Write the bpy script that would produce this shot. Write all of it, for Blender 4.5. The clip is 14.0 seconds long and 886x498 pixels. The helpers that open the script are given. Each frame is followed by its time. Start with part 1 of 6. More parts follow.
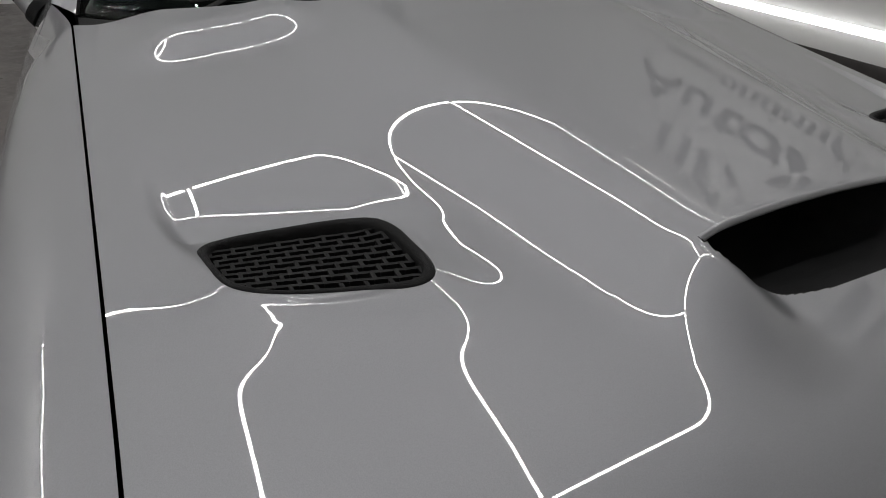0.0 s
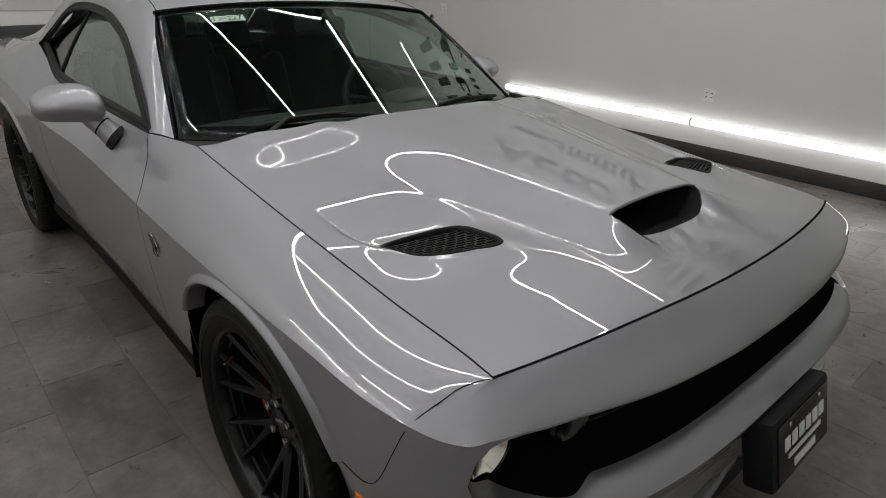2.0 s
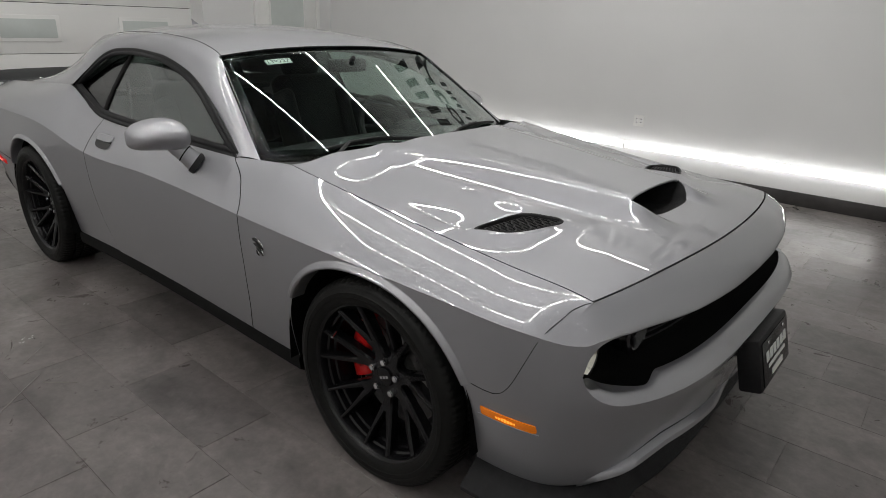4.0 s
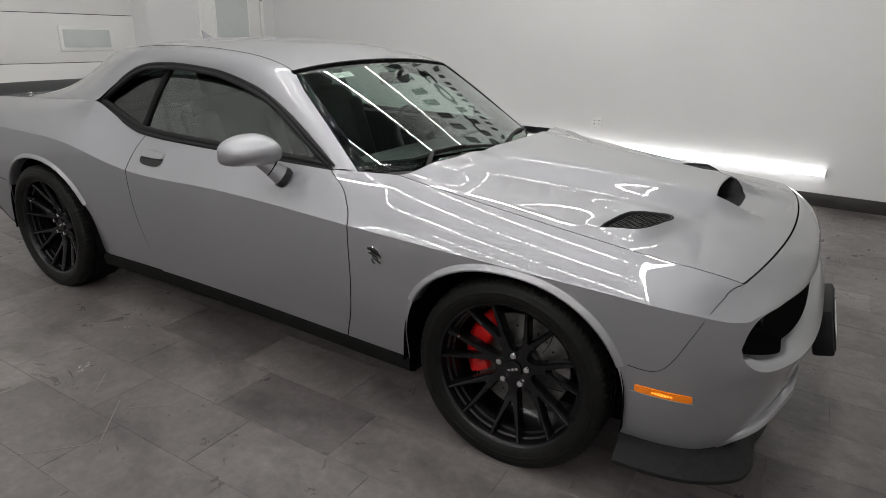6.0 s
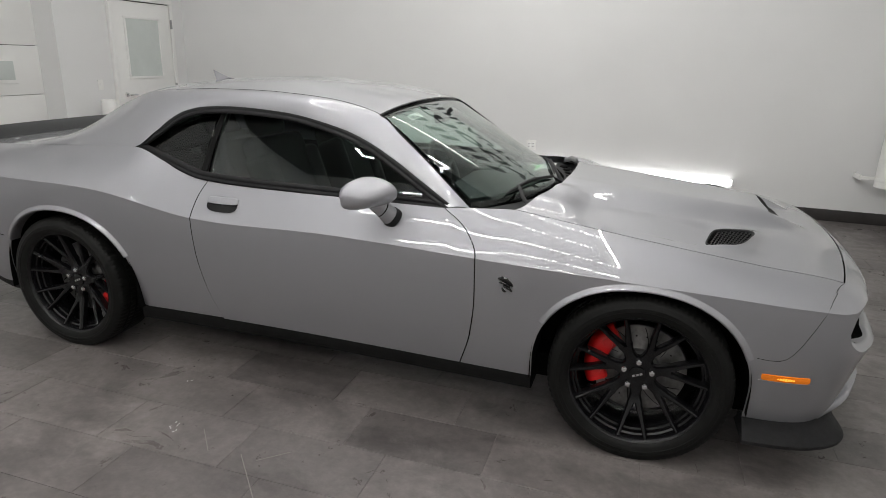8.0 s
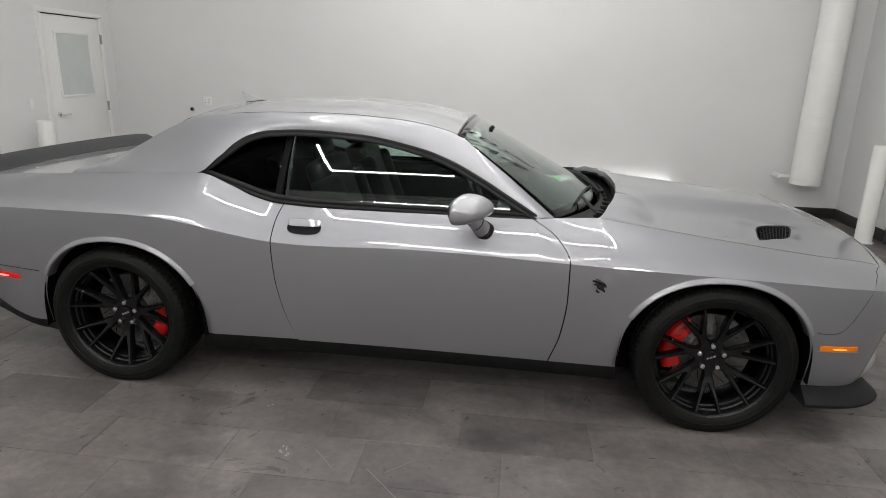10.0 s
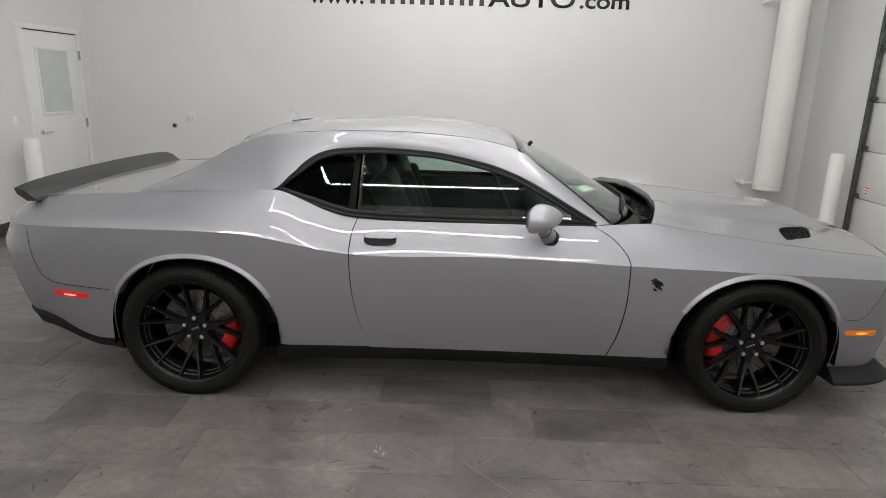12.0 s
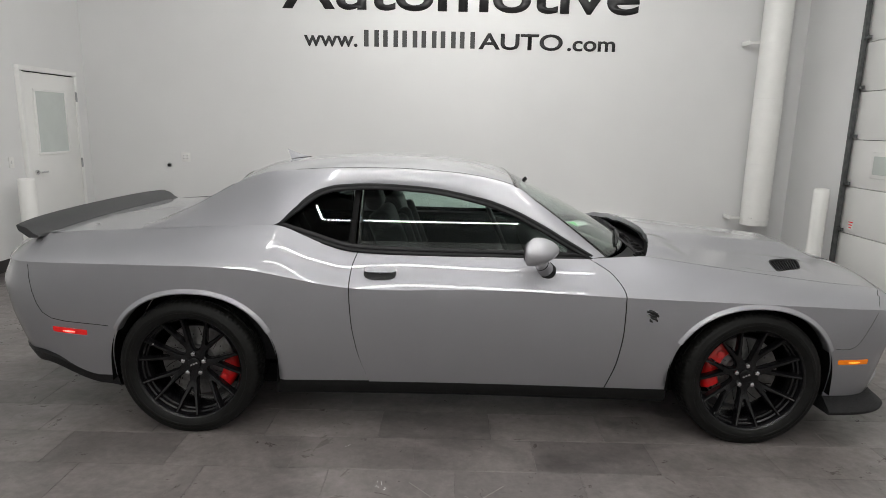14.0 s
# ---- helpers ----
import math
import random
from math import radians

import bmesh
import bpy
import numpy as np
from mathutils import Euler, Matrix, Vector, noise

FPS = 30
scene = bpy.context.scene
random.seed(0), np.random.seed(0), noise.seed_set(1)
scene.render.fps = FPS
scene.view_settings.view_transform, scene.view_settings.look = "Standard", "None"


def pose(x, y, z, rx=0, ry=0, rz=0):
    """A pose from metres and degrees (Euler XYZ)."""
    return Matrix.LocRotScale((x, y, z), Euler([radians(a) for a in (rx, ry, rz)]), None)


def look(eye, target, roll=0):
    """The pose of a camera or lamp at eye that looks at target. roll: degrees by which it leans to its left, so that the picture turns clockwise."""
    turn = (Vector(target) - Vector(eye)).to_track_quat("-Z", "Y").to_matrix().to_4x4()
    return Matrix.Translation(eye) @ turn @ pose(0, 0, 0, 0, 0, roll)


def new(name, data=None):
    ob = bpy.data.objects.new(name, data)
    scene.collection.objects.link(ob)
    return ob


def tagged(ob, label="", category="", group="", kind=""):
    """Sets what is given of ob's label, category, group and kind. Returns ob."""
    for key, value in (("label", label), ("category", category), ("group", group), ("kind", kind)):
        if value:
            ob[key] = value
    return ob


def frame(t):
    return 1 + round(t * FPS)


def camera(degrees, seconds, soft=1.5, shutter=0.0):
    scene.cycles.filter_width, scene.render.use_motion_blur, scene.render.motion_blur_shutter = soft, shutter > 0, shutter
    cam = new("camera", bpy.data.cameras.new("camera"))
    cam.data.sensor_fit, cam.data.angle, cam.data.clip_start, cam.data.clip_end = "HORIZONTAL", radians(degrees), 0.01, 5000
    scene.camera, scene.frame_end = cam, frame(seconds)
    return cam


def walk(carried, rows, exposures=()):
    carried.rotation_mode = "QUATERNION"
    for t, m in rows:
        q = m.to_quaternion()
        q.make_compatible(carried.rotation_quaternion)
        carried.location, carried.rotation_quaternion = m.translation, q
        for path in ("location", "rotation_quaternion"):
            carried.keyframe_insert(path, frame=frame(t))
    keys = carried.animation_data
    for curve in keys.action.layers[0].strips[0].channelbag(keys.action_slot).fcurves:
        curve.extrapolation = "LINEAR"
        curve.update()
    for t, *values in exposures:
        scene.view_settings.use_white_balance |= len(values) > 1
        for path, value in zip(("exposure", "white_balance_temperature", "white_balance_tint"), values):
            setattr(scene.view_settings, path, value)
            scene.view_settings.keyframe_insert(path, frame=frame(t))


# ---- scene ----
cam = camera(71.1, 14.0, 0.65)

PATH = [
    (0, (2.333, -0.723, 1.276), (0.839, 0.074, 0.211), 2.6),
    (0.5, (2.402, -0.835, 1.306), (0.944, 0.017, 0.234), 1.8),
    (1, (2.536, -1.03, 1.381), (1.17, -0.007, 0.338), 2.1),
    (1.5, (2.634, -1.23, 1.404), (1.262, -0.069, 0.527), 2.1),
    (2, (2.735, -1.472, 1.45), (1.383, -0.229, 0.658), 2.1),
    (2.2, (2.766, -1.533, 1.464), (1.419, -0.27, 0.696), 2.0),
    (4.3, (2.76, -2.218, 1.478), (1.582, -0.753, 0.794), 1.9),
    (4.5, (2.695, -2.253, 1.47), (1.533, -0.776, 0.786), 1.9),
    (5, (2.519, -2.336, 1.473), (1.404, -0.823, 0.791), 1.8),
    (5.5, (2.381, -2.497, 1.471), (1.326, -0.937, 0.796), 1.8),
    (6, (2.241, -2.706, 1.503), (1.278, -1.085, 0.837), 1.8),
    (6.5, (2.044, -2.831, 1.498), (1.201, -1.143, 0.835), 1.8),
    (7, (1.827, -2.934, 1.514), (1.087, -1.193, 0.863), 1.8),
    (7.5, (1.593, -3.111, 1.537), (0.937, -1.327, 0.915), 1.9),
    (8, (1.367, -3.298, 1.581), (0.797, -1.476, 0.985), 1.8),
    (8.2, (1.269, -3.357, 1.559), (0.743, -1.514, 0.988), 2.1),
    (10.3, (0.367, -3.667, 1.621), (0.196, -1.752, 1.069), 1.4),
    (10.5, (0.261, -3.647, 1.605), (0.131, -1.727, 1.061), 1.4),
    (11, (0.094, -3.655, 1.606), (0.023, -1.728, 1.073), 1.5),
    (11.5, (-0.023, -3.77, 1.623), (-0.075, -1.841, 1.098), 1.4),
    (12, (-0.108, -3.922, 1.646), (-0.143, -1.991, 1.128), 1.4),
    (12.5, (-0.126, -4.024, 1.663), (-0.152, -2.09, 1.155), 1.3),
    (13, (-0.132, -4.028, 1.651), (-0.152, -2.077, 1.211), 1.3),
    (13.5, (-0.151, -3.978, 1.624), (-0.162, -2.02, 1.218), 1.3),
    (14, (-0.155, -3.976, 1.633), (-0.159, -2.015, 1.236), 1.2),
]
walk(cam, [(t, look(eye, target, roll)) for t, eye, target, roll in PATH], [(0, -1.02), (1.0, -0.94), (2.0, -0.72), (4.5, -0.32), (6, -0.13), (7, 0.0), (11, 0.06), (14, 0.09)])

# ---------------------------------------------------------------- light and exposure
world = bpy.data.worlds.new("world")
scene.world = world
world.use_nodes = True
world.node_tree.nodes["Background"].inputs[0].default_value = (0.6, 0.62, 0.65, 1)
world.node_tree.nodes["Background"].inputs[1].default_value = 0.02
TUBE_POWER = 92.0       # ceiling tubes
WALL_TUBE_POWER = 12.0  # tubes along the foot of the wall


# ---------------------------------------------------------------- materials
def material(name, colour, rough=0.5, metal=0.0, **more):
    m = bpy.data.materials.new(name)
    m.use_nodes = True
    b = m.node_tree.nodes["Principled BSDF"]
    b.inputs["Base Color"].default_value = (*colour, 1)
    b.inputs["Roughness"].default_value = rough
    b.inputs["Metallic"].default_value = metal
    for key, value in more.items():
        b.inputs[key.replace("_", " ")].default_value = value
    return m


def node(m, kind, **sets):
    n = m.node_tree.nodes.new(kind)
    for key, value in sets.items():
        if key in n.inputs:
            n.inputs[key].default_value = value
        else:
            n.inputs[key.replace("_", " ")].default_value = value
    return n


def vary(m, scale, amount, detail=4.0, rough=0.0, bump=0.0, bump_scale=0.0, tint=(1, 1, 1)):
    """Uneven colour, gloss and fine relief in object space."""
    links, b = m.node_tree.links, m.node_tree.nodes["Principled BSDF"]
    base = b.inputs["Base Color"].default_value[:3]
    co = node(m, "ShaderNodeTexCoord")
    n1 = node(m, "ShaderNodeTexNoise", Scale=scale, Detail=detail, Roughness=0.6)
    links.new(co.outputs["Object"], n1.inputs["Vector"])
    ramp = m.node_tree.nodes.new("ShaderNodeValToRGB")
    ramp.color_ramp.elements[0].position, ramp.color_ramp.elements[1].position = 0.3, 0.7
    ramp.color_ramp.elements[0].color = (*[c * (1 - amount) * t for c, t in zip(base, tint)], 1)
    ramp.color_ramp.elements[1].color = (*[min(1, c * (1 + amount)) for c in base], 1)
    links.new(n1.outputs["Fac"], ramp.inputs["Fac"])
    links.new(ramp.outputs["Color"], b.inputs["Base Color"])
    if rough:
        mr = node(m, "ShaderNodeMapRange", To_Min=b.inputs["Roughness"].default_value - rough,
                  To_Max=b.inputs["Roughness"].default_value + rough)
        links.new(n1.outputs["Fac"], mr.inputs["Value"])
        links.new(mr.outputs["Result"], b.inputs["Roughness"])
    if bump:
        n2 = node(m, "ShaderNodeTexNoise", Scale=bump_scale, Detail=3.0)
        links.new(co.outputs["Object"], n2.inputs["Vector"])
        bn = node(m, "ShaderNodeBump", Strength=bump, Distance=0.002)
        links.new(n2.outputs["Fac"], bn.inputs["Height"])
        links.new(bn.outputs["Normal"], b.inputs["Normal"])
    return m


def glow(name, colour, power):
    m = bpy.data.materials.new(name)
    m.use_nodes = True
    t = m.node_tree
    t.nodes.remove(t.nodes["Principled BSDF"])
    e = t.nodes.new("ShaderNodeEmission")
    e.inputs[0].default_value, e.inputs[1].default_value = (*colour, 1), power
    t.links.new(e.outputs[0], t.nodes["Material Output"].inputs[0])
    return m


PAINT = vary(material("silver_paint", (0.365, 0.366, 0.388), 0.54, 0.88, Coat_Weight=1.0, Coat_Roughness=0.004, Coat_IOR=1.65),
             900.0, 0.06, 2.0)
GAP = material("panel_gap", (0.004, 0.004, 0.004), 0.9, Specular_IOR_Level=0.05)
BLACK = vary(material("black_plastic", (0.008, 0.008, 0.009), 0.5, Specular_IOR_Level=0.25), 60, 0.25, bump=0.15, bump_scale=900)
GRAIN = vary(material("grained_plastic", (0.013, 0.013, 0.014), 0.62, Specular_IOR_Level=0.25), 40, 0.3, bump=0.5, bump_scale=1500)
TRIM = material("gloss_black_trim", (0.008, 0.008, 0.009), 0.18)
SKIRT = vary(material("dull_black_skirt", (0.005, 0.005, 0.005), 0.65, Specular_IOR_Level=0.12), 30, 0.3)
SATIN = vary(material("satin_black_spoiler", (0.024, 0.025, 0.026), 0.42), 30, 0.15)
RUBBER = vary(material("tyre_rubber", (0.0065, 0.0066, 0.0062), 0.50, Specular_IOR_Level=0.16), 25, 0.3, rough=0.08, bump=0.25, bump_scale=500)
WHEEL = vary(material("satin_black_wheel", (0.0045, 0.0044, 0.0052), 0.26, 0.0, Specular_IOR_Level=0.33), 30, 0.2)
ROTOR = vary(material("brake_steel", (0.20, 0.197, 0.193), 0.36, 0.9), 40, 0.25, rough=0.1)
RED = vary(material("red_caliper", (0.58, 0.010, 0.010), 0.3, 0.0, Coat_Weight=0.5), 20, 0.1)
CHROME = material("chrome", (0.75, 0.75, 0.76), 0.12, 1.0)
STEEL = vary(material("galvanised_steel", (0.30, 0.31, 0.31), 0.45, 0.8), 14, 0.25, rough=0.1)
TRACK = vary(material("dull_track_steel", (0.11, 0.115, 0.115), 0.5, 0.7), 18, 0.3, rough=0.1)
AMBER = material("amber_lens", (0.80, 0.20, 0.01), 0.15, Emission_Color=(1.0, 0.25, 0.01, 1), Emission_Strength=0.10)
AMBER_LIT = glow("amber_bulb", (1.0, 0.36, 0.04), 1.6)
REFLECTOR = material("lamp_reflector", (0.80, 0.79, 0.70), 0.16, 1.0)
RED_LENS = material("red_lens", (0.35, 0.01, 0.01), 0.15, Emission_Color=(1.0, 0.02, 0.02, 1), Emission_Strength=0.25)
RED_LIT = glow("red_bulb", (1.0, 0.10, 0.08), 5.0)
GLASS = material("window_glass", (0.58, 0.71, 0.65), 0.0, Transmission_Weight=1.0, IOR=1.5)
TINT = material("tinted_glass", (0.72, 0.84, 0.79), 0.0, Transmission_Weight=1.0, IOR=1.75)
DARK_TINT = material("dark_tinted_glass", (0.22, 0.25, 0.24), 0.0, Transmission_Weight=1.0, IOR=1.5)
FRIT = material("black_glass_edge", (0.004, 0.004, 0.004), 0.05)
LEATHER = vary(material("black_leather", (0.009, 0.009, 0.010), 0.5), 40, 0.3, bump=0.3, bump_scale=300)
CARPET = vary(material("black_carpet", (0.012, 0.012, 0.012), 0.95), 200, 0.4)
HEADLINER = vary(material("grey_headliner", (0.05, 0.05, 0.048), 0.9), 200, 0.15)
WHITE_WALL = vary(material("white_wall_paint", (0.70, 0.702, 0.700), 0.55), 0.7, 0.03, 3.0, bump=0.12, bump_scale=120)
WHITE_DOOR = vary(material("white_door_paint", (0.77, 0.77, 0.755), 0.4), 1.5, 0.03)
WHITE_METAL = vary(material("white_enamel_pipe", (0.78, 0.78, 0.76), 0.35), 3, 0.04, rough=0.05, bump=0.1, bump_scale=40)
BASEBOARD = vary(material("dark_rubber_base", (0.035, 0.032, 0.031), 0.5), 6, 0.3)
LETTER = material("black_lettering", (0.018, 0.018, 0.019), 0.45)
PAPER = vary(material("paper", (0.75, 0.77, 0.74), 0.7), 20, 0.05)
GREEN = material("green_print", (0.08, 0.62, 0.10), 0.5)
DECK = vary(material("grey_metal_deck", (0.10, 0.103, 0.106), 0.5, 0.2), 2, 0.25)
FROST = vary(material("frosted_pane", (0.56, 0.60, 0.58), 0.18), 4, 0.04)
TUBE_DIM = glow("lit_tube_dim", (1.0, 0.985, 0.955), TUBE_POWER * 0.3)
# stronger tube for the fill lamps added at the back row's ends
FILL_TUBE = glow("lit_fill_tube", (1.0, 0.985, 0.955), TUBE_POWER * 1.9)
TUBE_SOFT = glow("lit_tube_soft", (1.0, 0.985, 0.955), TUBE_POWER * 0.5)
TUBE = glow("lit_tube", (1.0, 0.985, 0.955), TUBE_POWER)
WALL_TUBE = glow("lit_wall_tube", (1.0, 0.99, 0.97), WALL_TUBE_POWER)
FIXTURE = material("fixture_white", (0.8, 0.8, 0.8), 0.4)
STRIP = material("pale_strip", (0.24, 0.225, 0.21), 0.6)
GROUT = vary(material("tile_grout", (0.165, 0.148, 0.142), 0.85), 9, 0.55)


def tile_material():
    """Worn grey-brown porcelain tile with smears and a dull sheen."""
    m = material("floor_tile", (0.13, 0.12, 0.115), 0.42)
    links, b = m.node_tree.links, m.node_tree.nodes["Principled BSDF"]
    co = node(m, "ShaderNodeNewGeometry")
    info = node(m, "ShaderNodeObjectInfo")
    big = node(m, "ShaderNodeTexNoise", Scale=1.7, Detail=7.0, Roughness=0.7, Distortion=0.5)
    fine = node(m, "ShaderNodeTexNoise", Scale=22.0, Detail=5.0, Roughness=0.7)
    links.new(co.outputs["Position"], big.inputs["Vector"])
    links.new(co.outputs["Position"], fine.inputs["Vector"])
    ramp = m.node_tree.nodes.new("ShaderNodeValToRGB")
    ramp.color_ramp.elements[0].position, ramp.color_ramp.elements[1].position = 0.30, 0.70
    ramp.color_ramp.elements[0].color = (0.100, 0.088, 0.085, 1)
    ramp.color_ramp.elements[1].color = (0.222, 0.199, 0.192, 1)
    links.new(big.outputs["Fac"], ramp.inputs["Fac"])
    mix = node(m, "ShaderNodeMixRGB", Fac=0.48)
    mix.blend_type = "OVERLAY"
    links.new(ramp.outputs["Color"], mix.inputs[1])
    links.new(fine.outputs["Fac"], mix.inputs[2])
    each = node(m, "ShaderNodeMapRange", To_Min=0.78, To_Max=1.14)
    links.new(info.outputs["Random"], each.inputs["Value"])
    mul = node(m, "ShaderNodeMixRGB", Fac=1.0)
    mul.blend_type = "MULTIPLY"
    links.new(mix.outputs["Color"], mul.inputs[1])
    links.new(each.outputs["Result"], mul.inputs[2])
    # dark tyre scuffs and dried smears, drawn out along the bay
    stretch = node(m, "ShaderNodeMapping")
    stretch.inputs["Scale"].default_value = (0.9, 1.5, 1.0)
    stretch.inputs["Rotation"].default_value = (0, 0, 0.5)
    links.new(co.outputs["Position"], stretch.inputs["Vector"])
    scuff = node(m, "ShaderNodeTexNoise", Scale=1.9, Detail=7.0, Roughness=0.62, Distortion=0.3)
    links.new(stretch.outputs["Vector"], scuff.inputs["Vector"])
    dark = node(m, "ShaderNodeMapRange", From_Min=0.50, From_Max=0.68, To_Min=1.0, To_Max=0.55)
    links.new(scuff.outputs["Fac"], dark.inputs["Value"])
    mul2 = node(m, "ShaderNodeMixRGB", Fac=1.0)
    mul2.blend_type = "MULTIPLY"
    links.new(mul.outputs["Color"], mul2.inputs[1])
    links.new(dark.outputs["Result"], mul2.inputs[2])
    # pale dried water film
    film = node(m, "ShaderNodeTexNoise", Scale=5.0, Detail=9.0, Roughness=0.75, Distortion=1.2)
    links.new(co.outputs["Position"], film.inputs["Vector"])
    pale = node(m, "ShaderNodeMapRange", From_Min=0.58, From_Max=0.74, To_Min=0.0, To_Max=0.34)
    links.new(film.outputs["Fac"], pale.inputs["Value"])
    mix3 = node(m, "ShaderNodeMixRGB")
    mix3.inputs[2].default_value = (0.30, 0.285, 0.275, 1)
    links.new(pale.outputs["Result"], mix3.inputs[0])
    links.new(mul2.outputs["Color"], mix3.inputs[1])
    links.new(mix3.outputs["Color"], b.inputs["Base Color"])
    mr = node(m, "ShaderNodeMapRange", From_Min=0.3, From_Max=0.7, To_Min=0.22, To_Max=0.50)
    links.new(film.outputs["Fac"], mr.inputs["Value"])
    links.new(mr.outputs["Result"], b.inputs["Roughness"])
    b.inputs["Specular IOR Level"].default_value = 0.62
    bn = node(m, "ShaderNodeBump", Strength=0.2, Distance=0.002)
    links.new(fine.outputs["Fac"], bn.inputs["Height"])
    links.new(bn.outputs["Normal"], b.inputs["Normal"])
    return m


TILE = tile_material()


# ---------------------------------------------------------------- mesh helpers
def mesh_object(name, verts, faces, mat, parent=None, label="", smooth=True, sharp=None, thick=0.0):
    me = bpy.data.meshes.new(name)
    me.from_pydata([tuple(map(float, v)) for v in verts], [], faces)
    me.materials.append(mat)
    if smooth:
        me.polygons.foreach_set("use_smooth", [True] * len(me.polygons))
        if sharp:
            me.set_sharp_from_angle(angle=radians(sharp))
    me.update()
    ob = new(name, me)
    if parent:
        ob.parent = parent
    if thick:
        sol = ob.modifiers.new("thickness", "SOLIDIFY")
        sol.thickness, sol.offset = thick, -1
    if label:
        tagged(ob, label)
    return ob


def grid_faces(n, m, close_n=False, close_m=False, start=0):
    out = []
    for i in range(n if close_n else n - 1):
        for j in range(m if close_m else m - 1):
            a, b = i * m + j, i * m + (j + 1) % m
            c, d = ((i + 1) % n) * m + (j + 1) % m, ((i + 1) % n) * m + j
            out.append((start + a, start + b, start + c, start + d))
    return out


def sheet(name, pts, mat, parent=None, label="", close_n=False, close_m=False, sharp=None, thick=0.0):
    pts = np.asarray(pts, float)
    n, m = pts.shape[:2]
    return mesh_object(name, pts.reshape(-1, 3), grid_faces(n, m, close_n, close_m), mat, parent, label, True, sharp, thick)


def box_bm(bm, size, at=(0, 0, 0), bevel=0.0, turn=None, segments=2):
    r = bmesh.ops.create_cube(bm, size=1.0)
    vs = r["verts"]
    bmesh.ops.scale(bm, vec=size, verts=vs)
    if bevel:
        es = list({e for v in vs for e in v.link_edges})
        out = bmesh.ops.bevel(bm, geom=es, offset=bevel, segments=segments, affect="EDGES", profile=0.5)
        vs = list({v for f in out["faces"] for v in f.verts} | {v for v in vs if v.is_valid})
    m = Matrix.Translation(at) @ (turn if turn else Matrix())
    bmesh.ops.transform(bm, matrix=m, verts=vs)
    return vs


def cyl_bm(bm, radius, depth, at=(0, 0, 0), turn=None, n=24, radius2=None, bevel=0.0):
    r = bmesh.ops.create_cone(bm, cap_ends=True, segments=n, radius1=radius, radius2=radius if radius2 is None else radius2, depth=depth)
    vs = r["verts"]
    if bevel:
        es = [e for e in {e for v in vs for e in v.link_edges} if abs(e.verts[0].co.z - e.verts[1].co.z) < 1e-6]
        out = bmesh.ops.bevel(bm, geom=es, offset=bevel, segments=2, affect="EDGES", profile=0.5)
        vs = list({v for f in out["faces"] for v in f.verts} | {v for v in vs if v.is_valid})
    bmesh.ops.transform(bm, matrix=Matrix.Translation(at) @ (turn if turn else Matrix()), verts=vs)
    return vs


def part(name, bm, mat, parent=None, label="", sharp=35):
    me = bpy.data.meshes.new(name)
    bm.normal_update()
    bm.to_mesh(me)
    bm.free()
    me.materials.append(mat)
    me.polygons.foreach_set("use_smooth", [True] * len(me.polygons))
    me.set_sharp_from_angle(angle=radians(sharp))
    ob = new(name, me)
    if parent:
        ob.parent = parent
    if label:
        tagged(ob, label)
    return ob


def box(name, size, at, mat, parent=None, bevel=0.0, label="", turn=None):
    bm = bmesh.new()
    box_bm(bm, size, at, bevel, turn)
    return part(name, bm, mat, parent, label)


def cyl(name, radius, depth, at, mat, parent=None, turn=None, n=24, bevel=0.0, label="", radius2=None):
    bm = bmesh.new()
    cyl_bm(bm, radius, depth, at, turn, n, radius2, bevel)
    return part(name, bm, mat, parent, label)


def tube(name, pts, radius, mat, parent=None, n=8, label="", flat=1.0, up=(0, 0, 1)):
    """A tube along points; radius may be a list; flat squeezes it along up."""
    pts = [Vector(p) for p in pts]
    rad = radius if isinstance(radius, (list, tuple)) else [radius] * len(pts)
    rings = []
    for i, p in enumerate(pts):
        d = (pts[min(i + 1, len(pts) - 1)] - pts[max(i - 1, 0)]).normalized()
        s = d.cross(Vector(up))
        s = s.normalized() if s.length > 1e-6 else Vector((1, 0, 0))
        u = s.cross(d).normalized()
        rings.append([p + s * math.cos(a) * rad[i] + u * math.sin(a) * rad[i] * flat for a in [2 * math.pi * k / n for k in range(n)]])
    verts = [v for r in rings for v in r]
    faces = grid_faces(len(rings), n, close_m=True)
    faces += [tuple(range(n))[::-1], tuple(range(len(verts) - n, len(verts)))]
    return mesh_object(name, verts, faces, mat, parent, label, sharp=50)


def empty(name, label, category, group="", kind=""):
    ob = new(name)
    ob.empty_display_size = 0.1
    return tagged(ob, label, category, group, kind)


def pchip(xs, ys):
    xs, ys = np.array(xs, float), np.array(ys, float)
    if xs[0] > xs[-1]:
        xs, ys = xs[::-1], ys[::-1]
    h, d = np.diff(xs), np.diff(ys) / np.diff(xs)
    m = np.zeros(len(xs))
    for i in range(1, len(xs) - 1):
        if d[i - 1] * d[i] > 0:
            w1, w2 = 2 * h[i] + h[i - 1], h[i] + 2 * h[i - 1]
            m[i] = (w1 + w2) / (w1 / d[i - 1] + w2 / d[i])
    m[0], m[-1] = d[0], d[-1]

    def f(x):
        x = np.clip(x, xs[0], xs[-1])
        i = np.clip(np.searchsorted(xs, x) - 1, 0, len(xs) - 2)
        t = (x - xs[i]) / h[i]
        return ((1 + 2 * t) * (1 - t) ** 2 * ys[i] + t * (1 - t) ** 2 * h[i] * m[i]
                + t * t * (3 - 2 * t) * ys[i + 1] + t * t * (t - 1) * h[i] * m[i + 1])
    return f


